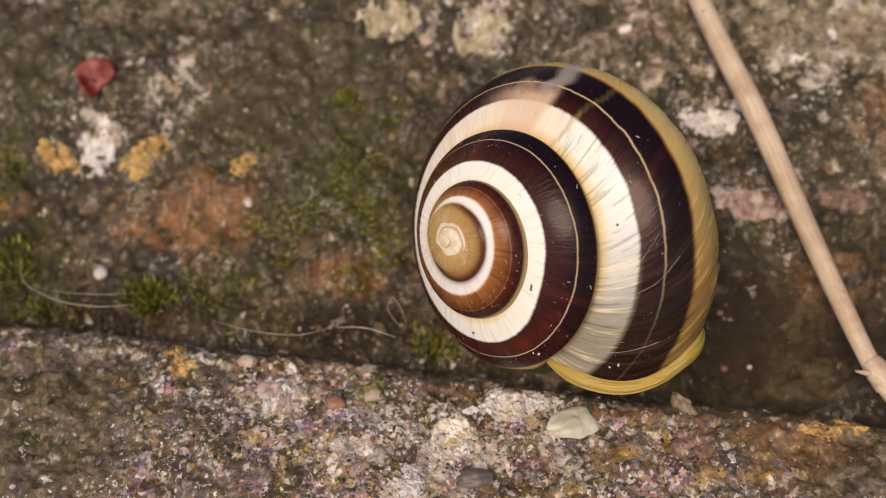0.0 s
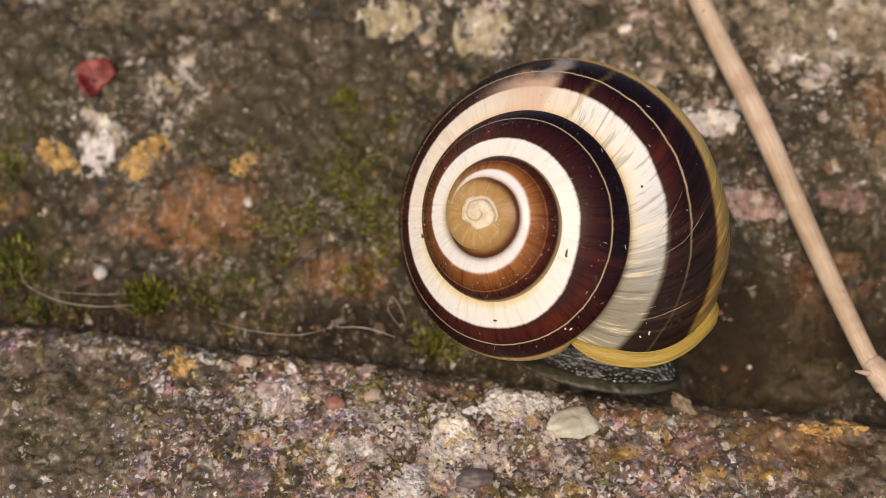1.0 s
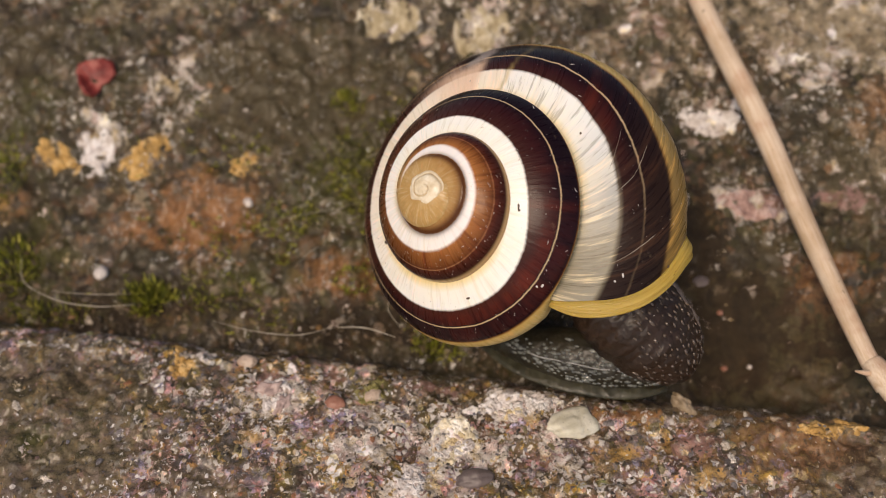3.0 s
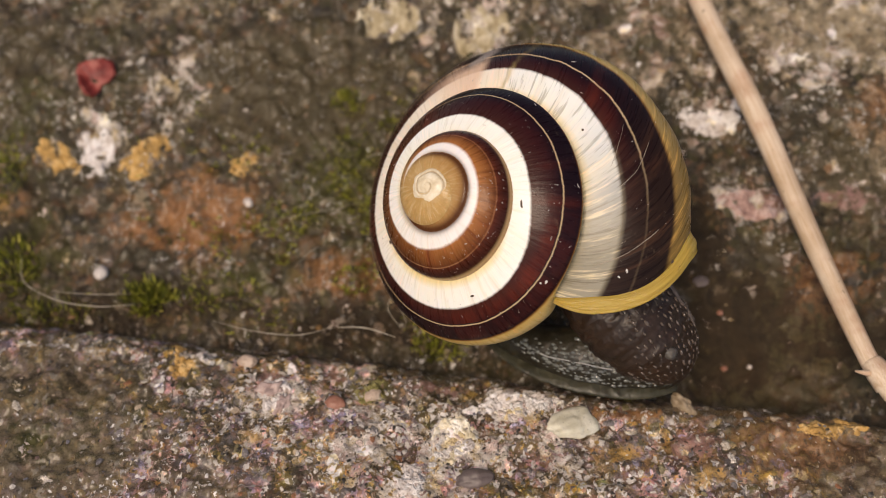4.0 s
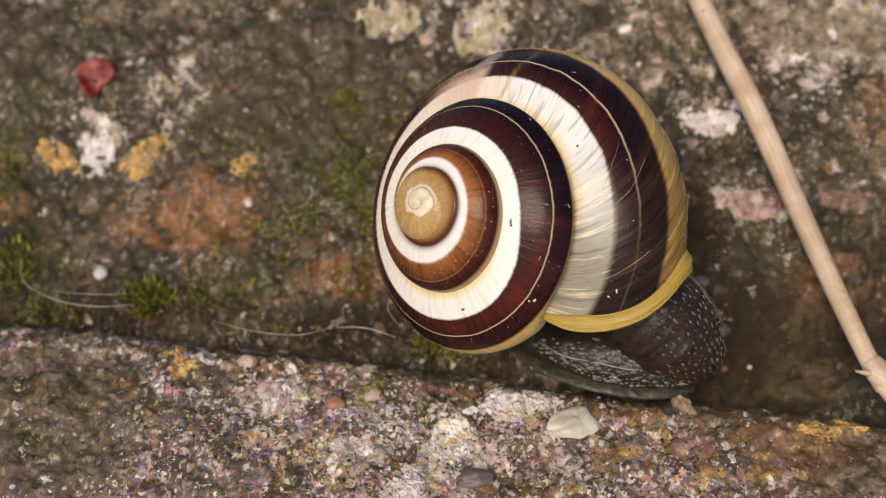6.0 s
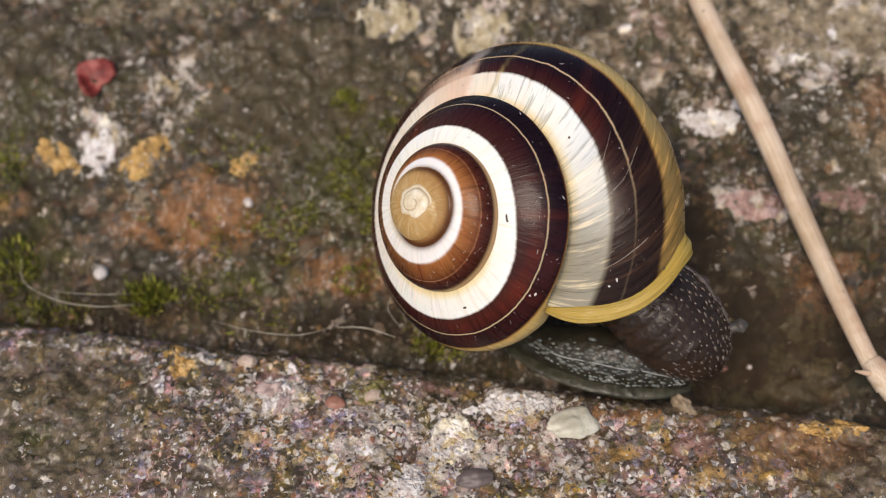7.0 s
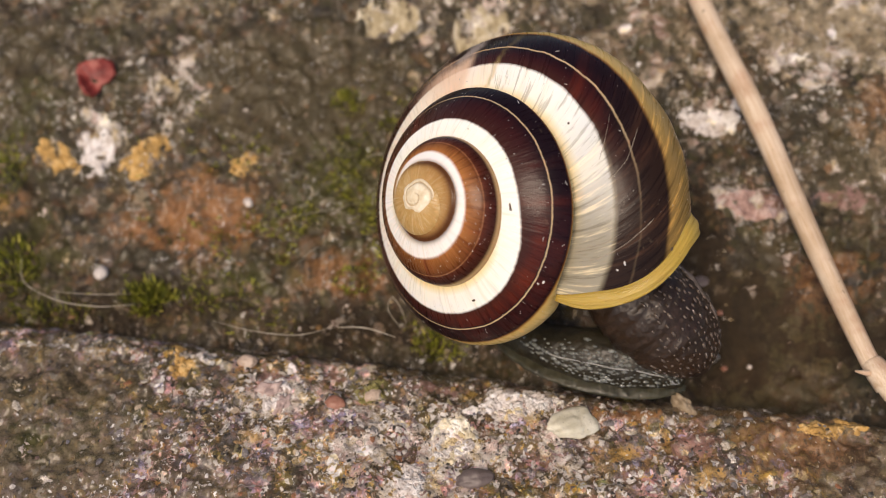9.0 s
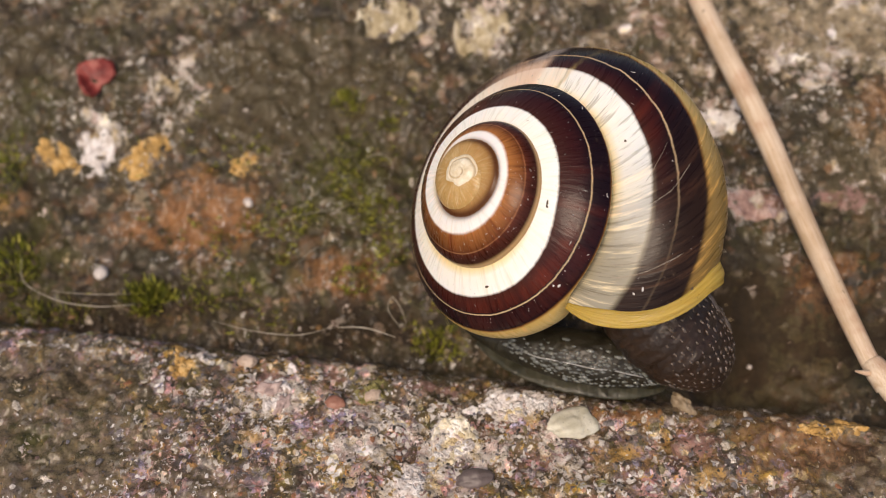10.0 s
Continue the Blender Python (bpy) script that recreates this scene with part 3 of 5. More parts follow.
upper_masks = {
    "chalk": [(17.2, 15.4, 1.5, 0.8, 0.85), (18.6, 15.0, 0.6, 1.0, 0.7), (-23.2, 14.6, 0.9, 1.2, 0.75), (-22.4, 16.2, 0.9, 0.9, 0.6), (2.6, 21.8, 1.2, 1.6, 0.62), (-4.0, 22.6, 1.8, 0.9, 0.6), (-18.2, 17.8, 0.8, 1.2, 0.5), (23.5, 18.8, 1.2, 0.7, 0.6), (25.6, 20.6, 0.9, 1.0, 0.55), (12.2, 21.6, 1.0, 0.8, 0.5)],
    "plain": [(-10.0, 18.0, 8.0, 4.5, 1.3), (-12.0, 17.0, 9.0, 6.0, 0.8), (-28.0, 20.0, 6.0, 5.0, 0.7), (27.0, 12.0, 5.0, 5.0, 0.9), (20.0, 2.0, 9.0, 6.0, 0.9), (-4.0, 12.0, 6.0, 5.0, 0.6), (14.0, 21.0, 5.0, 3.0, 0.6)],
    "sand": [(14.0, 20.0, 9.0, 5.0, 0.8), (0.0, 24.0, 6.0, 2.5, 0.7), (26.0, 21.0, 7.0, 4.5, 1.3), (22.0, 22.0, 10.0, 4.5, 0.95), (9.0, 24.0, 8.0, 2.5, 0.8), (28.0, 14.0, 4.0, 5.0, 0.7), (-20.0, 23.5, 9.0, 2.5, 0.6)],
    "pale": [(-3.6, 22.8, 1.8, 1.2), (2.5, 22.2, 1.8, 2.0), (17.3, 15.5, 1.5, 1.1, 1.1), (19.3, 9.9, 2.6, 0.9), (-23.0, 15.4, 2.0, 2.2, 0.75), (-18.0, 18.0, 2.2, 2.6, 0.6), (24.5, 18.0, 3.5, 2.6, 0.6), (27.0, 23.0, 4.0, 2.0, 0.7), (20.0, 18.0, 11.0, 8.0, 0.28), (0.0, 23.0, 9.0, 3.0, 0.3)],
    "ochre": [(-19.9, 13.6, 1.3, 1.2, 1.1), (-19.0, 14.8, 1.3, 1.0, 1.0), (-13.1, 13.1, 1.6, 1.0, 0.7), (-25.4, 14.2, 2.4, 1.0, 0.7), (-15.0, 13.5, 5.0, 1.6, 0.4), (-28.5, 11.5, 1.2, 1.2, 0.9)],
    "rose": [(14.0, 20.0, 4.0, 4.0, 0.5), (20.0, 10.0, 2.6, 0.9, 1.2), (25.0, 10.0, 1.8, 0.8)],
    "umber": [(22.0, 20.0, 11.0, 7.0, 0.6), (20.0, 1.0, 9.0, 5.0, 0.5), (-16.0, 10.2, 6.0, 3.2, 1.2), (-6.6, 6.4, 4.5, 2.2), (-28.0, 11.4, 1.6, 1.6), (24.0, 5.0, 4.0, 4.0), (28.0, 15.0, 3.0, 3.0)],
    "green": [(-22.0, 18.0, 9.0, 7.0, 0.55), (-6.0, 12.0, 6.0, 4.0, 1.15), (-26.0, 8.0, 3.0, 5.0), (-27.0, 17.0, 3.0, 3.0), (-12.0, 6.5, 5.0, 2.0), (24.0, 7.6, 4.0, 1.0)],
    # soil also paints shade here: along the crevice and beside the shell
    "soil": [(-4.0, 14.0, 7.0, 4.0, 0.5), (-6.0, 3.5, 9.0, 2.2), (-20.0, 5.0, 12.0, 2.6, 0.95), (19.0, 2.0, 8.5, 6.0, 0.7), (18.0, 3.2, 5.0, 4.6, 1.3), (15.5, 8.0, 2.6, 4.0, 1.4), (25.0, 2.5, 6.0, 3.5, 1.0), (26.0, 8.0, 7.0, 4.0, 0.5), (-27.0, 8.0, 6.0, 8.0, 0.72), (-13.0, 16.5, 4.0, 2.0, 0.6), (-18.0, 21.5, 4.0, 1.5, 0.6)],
}
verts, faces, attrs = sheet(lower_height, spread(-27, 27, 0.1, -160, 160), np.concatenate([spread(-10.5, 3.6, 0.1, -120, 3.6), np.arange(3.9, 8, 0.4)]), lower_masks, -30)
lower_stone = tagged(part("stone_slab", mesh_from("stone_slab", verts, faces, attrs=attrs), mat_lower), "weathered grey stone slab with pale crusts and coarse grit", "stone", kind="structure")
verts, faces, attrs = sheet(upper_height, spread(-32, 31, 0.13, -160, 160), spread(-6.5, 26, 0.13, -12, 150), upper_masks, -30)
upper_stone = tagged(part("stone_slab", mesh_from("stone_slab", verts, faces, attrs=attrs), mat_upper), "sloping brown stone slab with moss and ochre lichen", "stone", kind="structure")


def ground_sheet():
    s = np.concatenate([-np.geomspace(40000, 200, 24), np.linspace(-150, 150, 7), np.geomspace(200, 40000, 24)])
    X, Y = np.meshgrid(s, s, indexing="ij")
    Z = -24 + 3 * (fbm(X, Y, 300.0, 2, 71) - 0.5)
    i = np.arange(X.size).reshape(X.shape)
    q = np.stack([i[:-1, :-1], i[1:, :-1], i[1:, 1:], i[:-1, 1:]], -1).reshape(-1, 4)
    return mesh_from("ground", np.stack([X, Y, Z], -1).reshape(-1, 3) * MM, q)


tagged(part("ground", ground_sheet(), soil_material()), "dark bare soil round the stones", "ground", kind="structure")

# ---- grit and pebbles ----
ico = bmesh.new()
bmesh.ops.create_icosphere(ico, subdivisions=1, radius=1)
ICO_V = np.array([v.co[:] for v in ico.verts])
ICO_F = np.array([[v.index for v in f.verts] for f in ico.faces])
ico.free()
rng = np.random.default_rng(7)


def turn_matrix():
    return np.array(Euler(rng.uniform(0, 6.28, 3)).to_matrix())


def grit_mesh(count, height, area, lo, hi, keep=None):
    """Small angular grains pressed into a stone's face."""
    vs, fs, n = [], [], 0
    while n < count:
        x, y = rng.uniform(area[0], area[1]), rng.uniform(area[2], area[3])
        if keep and not keep(x, y):
            continue
        r = lo + (hi - lo) * rng.random() ** 3
        v = ICO_V * rng.uniform(0.7, 1.25, (12, 1)) * np.array([1, rng.uniform(0.45, 1), rng.uniform(0.15, 0.4)]) * r
        v = v @ np.array(Euler((rng.normal(0, 0.5), rng.normal(0, 0.5), rng.uniform(0, 6.28))).to_matrix()).T
        z = float(height(np.array(x), np.array(y)))
        vs.append(v + (x, y, z + r * rng.uniform(-0.4, 0.0)))
        fs.append(ICO_F + 12 * n)
        n += 1
    return mesh_from("grit", np.vstack(vs) * MM, np.vstack(fs), smooth=False)


grey_grit = grit_material("grey_grit", [(0.0, (0.05, 0.042, 0.03)), (0.3, (0.12, 0.1, 0.08)), (0.45, (0.14, 0.09, 0.045)), (0.58, (0.28, 0.18, 0.15)), (0.66, (0.22, 0.21, 0.23)), (0.76, (0.72, 0.67, 0.6)), (0.92, (0.42, 0.27, 0.09))])
# the last, white tone of the brown grit paints glints on the slope
brown_grit = grit_material("brown_grit", [(0.0, (0.07, 0.055, 0.035)), (0.3, (0.12, 0.09, 0.055)), (0.55, (0.17, 0.11, 0.06)), (0.76, (0.2, 0.155, 0.1)), (0.91, (0.36, 0.3, 0.23)), (0.95, (0.26, 0.15, 0.055)), (0.985, (0.82, 0.8, 0.77))])
tagged(part("grit", grit_mesh(5500, lower_height, (-27, 27, -11, 2.5), 0.04, 0.21, lambda x, y: y < -1.6 - 0.135 * x and (blobs(x, y, lower_masks["chalk"]) < 0.47 or rng.random() < 0.15) and (blobs(x, y, lower_masks["plain"]) < 0.45 or rng.random() < 0.25)), grey_grit), "fine grey, cream and rusty grit bedded in the stone", "grit", kind="stuff")
tagged(part("grit", grit_mesh(3200, upper_height, (-31, 31, -4, 25), 0.05, 0.3, lambda x, y: not (x > 9 and y < 10 and rng.random() < 0.93)), brown_grit), "fine brown and pale grit on the sloping stone", "grit", kind="stuff")


def along_crevice(x, y):
    return 0.2 < y - (-1.0 - 0.135 * x) < 4.6 and x < 6


tagged(part("crumb", grit_mesh(900, upper_height, (-30, 6, -2, 9), 0.12, 0.5, along_crevice), brown_grit), "dark crumbs of soil and stone in the crevice", "soil", kind="stuff")


def chip_meshes(count):
    """A few flat angular chips, shared by many stones' chips."""
    out = []
    for _ in range(count):
        bm = bmesh.new()
        bmesh.ops.create_icosphere(bm, subdivisions=2, radius=1)
        f = rng.uniform(0.5, 0.9)
        cuts = [Vector(rng.normal(0, 1, 3)).normalized() for _ in range(7)]
        for v in bm.verts:
            for c in cuts:
                d = v.co.dot(c) - 0.72
                if d > 0:
                    v.co -= c * d
            v.co = Vector((v.co.x, v.co.y * f, v.co.z * 0.3)) * MM
        me = bpy.data.meshes.new("chip")
        bm.to_mesh(me)
        bm.free()
        out.append(me)
    return out


def chip_material(name, stops):
    g = Mat(name, 0.35, 0.5)
    col = g.ramp(g.node("ShaderNodeObjectInfo", "Random"), stops, "CONSTANT")
    col = g.mix(g.step(g.noise(0.25, detail=5), 0.35, 0.65), g.mix(1.0, col, (0.4, 0.36, 0.32), "MULTIPLY"), col)
    g.set("Base Color", col)
    g.set("Normal", g.bump(g.noise(0.12), 0.05, 0.7))
    return g.mat


def lay_chips(slab, count, height, area, material, lo, hi, keep=None, name="chip", tilt=18):
    kinds = chip_meshes(6)
    for me in kinds:
        me.materials.append(material)
    n = 0
    while n < count:
        x, y = rng.uniform(area[0], area[1]), rng.uniform(area[2], area[3])
        if keep and not keep(x, y):
            continue
        ob = new(name, kinds[n % len(kinds)])
        ob.parent = slab
        r = lo + (hi - lo) * rng.random() ** 2
        z = float(height(np.array(x), np.array(y)))
        ob.matrix_basis = mm(x, y, z - 0.14 * r, rng.normal(0, tilt), rng.normal(0, tilt), rng.uniform(0, 360)) @ Matrix.Diagonal((r, r, r, 1))
        n += 1


lay_chips(lower_stone, 210, lower_height, (-25, 25, -10, 2), chip_material("lower_chip", [(0.0, (0.44, 0.35, 0.25)), (0.18, (0.58, 0.52, 0.43)), (0.36, (0.2, 0.18, 0.18)), (0.52, (0.36, 0.22, 0.09)), (0.66, (0.24, 0.2, 0.1)), (0.8, (0.75, 0.7, 0.62)), (0.95, (0.34, 0.15, 0.07))]), 0.14, 0.45,
          lambda x, y: y < -1.8 - 0.135 * x and blobs(x, y, lower_masks["chalk"]) < 0.5 and (abs(x) < 12 or rng.random() < 0.45))
lay_chips(upper_stone, 150, upper_height, (-30, 30, 2, 25), chip_material("upper_chip", [(0.0, (0.3, 0.25, 0.18)), (0.3, (0.16, 0.12, 0.07)), (0.55, (0.3, 0.17, 0.08)), (0.84, (0.5, 0.44, 0.36)), (0.9, (0.12, 0.11, 0.05))]), 0.16, 0.5,
          lambda x, y: not (x > 9 and y < 9))

lay_chips(lower_stone, 260, lower_height, (-16, 13, -10, 1), chip_material("crust_flake", [(0.0, (0.8, 0.74, 0.68)), (0.3, (0.7, 0.56, 0.5)), (0.38, (0.85, 0.83, 0.8)), (0.7, (0.75, 0.6, 0.34)), (0.82, (0.6, 0.54, 0.5)), (0.92, (0.8, 0.7, 0.64))]), 0.1, 0.5,
          lambda x, y: y < -1.3 - 0.135 * x and max(blobs(x, y, lower_masks["chalk"]), 0.62 * blobs(x, y, lower_masks["pale"])) > 0.52 + 0.3 * rng.random(), "crust_flake", 26)


def pebble_mesh(rx, ry, rz, seed, knobbly=0.18, taper=0.0):
    bm = bmesh.new()
    bmesh.ops.create_icosphere(bm, subdivisions=4, radius=1)
    noise.seed_set(seed)
    for v in bm.verts:
        p = v.co.copy()
        k = 1 + knobbly * noise.noise(p * 1.3 + Vector((seed, 0, 0))) + 0.4 * knobbly * noise.noise(p * 3.1)
        v.co = Vector((p.x * rx, p.y * ry * (1 + taper * p.x), p.z * rz)) * k * MM
    return bm


def pebble(x, y, rx, ry, rz, rot, material, label, height, seed, sunk=0.25, knobbly=0.18, taper=0.0):
    z = float(height(np.array(x), np.array(y))) + rz * (1 - 2 * sunk)
    ob = part("pebble", pebble_mesh(rx, ry, rz, seed, knobbly, taper), material, m=mm(x, y, z, 0, 0, rot))
    return tagged(ob, label, "pebble", "pebbles on the stones")


cream = pebble_material("cream_pebble", (0.5, 0.47, 0.35), (0.7, 0.67, 0.55), 0.35, 0.3)
violet = pebble_material("violet_pebble", (0.1, 0.076, 0.068), (0.17, 0.132, 0.12), 0.45)
tan = pebble_material("tan_pebble", (0.4, 0.28, 0.2), (0.6, 0.48, 0.38))
white = pebble_material("white_pebble", (0.45, 0.4, 0.36), (0.7, 0.64, 0.58))
pink = pebble_material("pink_pebble", (0.3, 0.2, 0.17), (0.58, 0.45, 0.4))
khaki = pebble_material("khaki_chip", (0.16, 0.11, 0.06), (0.42, 0.33, 0.22))
rust = pebble_material("rusty_pebble", (0.25, 0.1, 0.06), (0.4, 0.2, 0.14))
pebble(7.2, -4.85, 1.4, 0.95, 0.42, 18, cream, "smooth cream pebble bedded in the grey stone", lower_height, 21, 0.22, 0.3, 0.35)
pebble(1.7, -8.2, 1.0, 0.62, 0.5, 5, violet, "smooth violet grey pebble in the stone", lower_height, 4, 0.4, 0.25)
pebble(-11.4, -0.6, 0.55, 0.4, 0.35, -10, tan, "small rounded tan pebble near the crevice", lower_height, 5)
pebble(13.7, -3.2, 0.8, 0.36, 0.5, -48, khaki, "angular pale brown stone chip by the crevice", lower_height, 6, 0.2, 0.5)
pebble(-9.7, -2.4, 0.7, 0.5, 0.3, 20, pink, "pinkish white stone chip", lower_height, 7, 0.6, 0.9)
pebble(-9.2, -3.5, 0.6, 0.4, 0.28, 70, pink, "pinkish white stone chip", lower_height, 8, 0.6, 0.9)
pebble(-6.1, -3.5, 0.6, 0.45, 0.35, 0, rust, "small rusty pebble in the stone", lower_height, 9, 0.4)
pebble(-4.0, -2.9, 0.5, 0.35, 0.3, 30, tan, "small tan pebble in the stone", lower_height, 10, 0.4)
pebble(-21.8, 7.0, 0.45, 0.5, 0.35, 0, white, "small pale pebble on the mossy slope", upper_height, 11)
pebble(-12.6, 11.1, 0.3, 0.4, 0.25, 20, white, "small white quartz grain on the slope", upper_height, 12)
pebble(-1.1, 21.5, 0.45, 0.4, 0.3, 0, tan, "small pink pebble on the slope", upper_height, 13)
pebble(17.6, 1.6, 0.2, 0.17, 0.17, 0, rust, "small rusty crumb in the shaded hollow", upper_height, 15)
# grain added in place of a small glint, its brightness put into the colour
pebble(19.1, 1.5, 0.17, 0.15, 0.15, 0, white, "small white grain standing in for a glint in the hollow", upper_height, 16)
pebble(17.3, 4.2, 0.2, 0.17, 0.17, 0, rust, "small rusty crumb in the shaded hollow", upper_height, 17)
pebble(16.1, 5.7, 0.5, 0.42, 0.25, 15, violet, "grey brown chip in the shaded hollow", upper_height, 14)


# ---- lichens and crusts that stand a little above the stones ----
def lichen_material(name, a, b, c):
    g = Mat(name, 0.75, 0.25)
    n, f = g.noise(0.7, detail=6, rough=0.7), g.noise(0.16, detail=4, rough=0.75)
    col = g.ramp(n, [(0.32, a), (0.5, b), (0.68, c)])
    col = g.mix(g.math("MULTIPLY", g.step(f, 0.48, 0.32), 0.6), col, g.mix(1.0, col, (0.4, 0.34, 0.27), "MULTIPLY"))
    g.set("Base Color", col)
    g.set("Normal", g.bump(f, 0.08, 0.6, g.bump(n, 0.15, 0.5)))
    return g.mat


def lichen(x, y, rx, ry, rot, thick, material, height, label, seed):
    """A low lobed crust that follows the stone, thin and ragged at its edge."""
    q, t = np.meshgrid(np.linspace(0, 1, 36), np.linspace(0, 2 * np.pi, 110, endpoint=False), indexing="ij")
    a, b, c = 1.15 * q * rx * np.cos(t), 1.15 * q * ry * np.sin(t), radians(rot)
    X, Y = a * math.cos(c) - b * math.sin(c), a * math.sin(c) + b * math.cos(c)
    swell = 4.2 * (fbm(X + x, Y + y, 0.8, 4, seed, 0.65) - 0.5) + 0.9 * (1 - q ** 2) - 0.5
    Z = height(X + x, Y + y) + thick * np.clip(swell, -0.8, 0.7) - 0.3 * sstep(0.85, 1.0, q)
    z0 = float(height(np.array(x), np.array(y)))
    i = np.arange(q.size).reshape(q.shape)
    j = np.roll(i, -1, axis=1)
    f = np.stack([i[:-1], i[1:], j[1:], j[:-1]], -1).reshape(-1, 4)
    me = mesh_from("lichen", np.stack([X, Y, Z - z0], -1).reshape(-1, 3) * MM, f)
    return tagged(part("lichen", me, material, m=mm(x, y, z0)), label, "lichen", "lichens on the stones")


ochre_crust = lichen_material("ochre_lichen", (0.26, 0.15, 0.05), (0.52, 0.31, 0.1), (0.7, 0.5, 0.24))
white_crust = lichen_material("white_lichen", (0.4, 0.33, 0.28), (0.66, 0.61, 0.57), (0.86, 0.84, 0.82))
rosy_crust = lichen_material("rosy_lichen", (0.22, 0.13, 0.11), (0.45, 0.29, 0.25), (0.66, 0.52, 0.47))
cream_crust = lichen_material("cream_lichen", (0.24, 0.19, 0.1), (0.46, 0.38, 0.24), (0.72, 0.66, 0.52))
lichen(-19.6, 13.9, 1.9, 1.0, 30, 0.24, ochre_crust, upper_height, "ochre yellow lichen crust on the sloping stone", 101)
lichen(-13.1, 13.1, 1.2, 0.8, 10, 0.16, ochre_crust, upper_height, "small ochre lichen crust on the slope", 105)
lichen(-25.6, 14.2, 1.9, 0.9, -10, 0.22, ochre_crust, upper_height, "faded ochre lichen crust on the slope", 109)
lichen(-23.0, 14.6, 1.3, 1.7, 20, 0.25, white_crust, upper_height, "white lichen crust on the sloping stone", 113)
lichen(17.4, 15.4, 2.3, 1.2, 8, 0.25, white_crust, upper_height, "broad white lichen crust beside the straw", 117)
lichen(20.0, 9.9, 2.6, 0.9, -4, 0.2, rosy_crust, upper_height, "rosy grey lichen crust below the straw", 121)
lichen(-3.8, 22.6, 2.2, 1.2, 12, 0.25, cream_crust, upper_height, "cream lichen crust high on the slope", 125)
lichen(2.6, 21.8, 1.8, 1.9, 0, 0.25, cream_crust, upper_height, "cream lichen crust high on the slope", 129)
lichen(4.0, -3.5, 2.0, 0.9, 8, 0.2, white_crust, lower_height, "thick white crust behind the cream pebble", 133)
lichen(0.7, -5.8, 1.3, 1.7, -15, 0.16, lichen_material("pale_crust", (0.5, 0.4, 0.22), (0.76, 0.67, 0.48), (0.9, 0.88, 0.82)), lower_height, "yellowish white crust on the grey stone", 137)
lichen(-1.6, -8.4, 1.0, 1.3, 30, 0.2, white_crust, lower_height, "white crust on the grey stone", 141)
lichen(-9.5, -3.0, 0.9, 1.6, 12, 0.2, white_crust, lower_height, "pinkish white crust near the crevice", 145)
lichen(-4.0, -2.5, 1.5, 0.9, 5, 0.2, lichen_material("green_lichen", (0.12, 0.11, 0.03), (0.25, 0.22, 0.08), (0.42, 0.36, 0.2)), lower_height, "greenish crust near the crevice", 149)
lichen(-15.3, -0.6, 0.8, 1.5, 25, 0.15, ochre_crust, lower_height, "ochre crust at the edge of the slab", 153)
lichen(21.8, -5.0, 2.2, 0.9, 12, 0.18, ochre_crust, lower_height, "rusty ochre crust on the grey stone", 157)

# ---- the red scrap ----
def scrap_mesh():
    bm = bmesh.new()
    n = 14
    rings = []
    for k in range(6):
        r = k / 5
        ring = []
        for a in range(n):
            t = a / n * 6.283
            out = 0.92 + 0.16 * math.sin(2 * t + 0.6) + 0.2 * math.sin(3 * t + 1.0) + 0.1 * math.sin(7 * t)
            x, y = 1.25 * r * out * math.cos(t), 1.5 * r * out * math.sin(t)
            z = 0.35 * r * r * math.sin(2 * t) + 0.15 * math.sin(3 * x + y) + 0.35 * r * r
            ring.append(bm.verts.new((x * MM, y * MM, z * MM)))
        rings.append(ring)
    for p, q in zip(rings, rings[1:]):
        for a in range(n):
            bm.faces.new((p[a], p[(a + 1) % n], q[(a + 1) % n], q[a]))
    bmesh.ops.remove_doubles(bm, verts=bm.verts, dist=1e-6)
    bmesh.ops.solidify(bm, geom=bm.faces[:], thickness=0.12 * MM)
    return bm


tagged(part("petal_scrap", scrap_mesh(), petal_material(), m=mm(-23.3, 18.9, 4.55, 28, 8, 20)), "curled dark red scrap of petal lying on the stone", "petal")


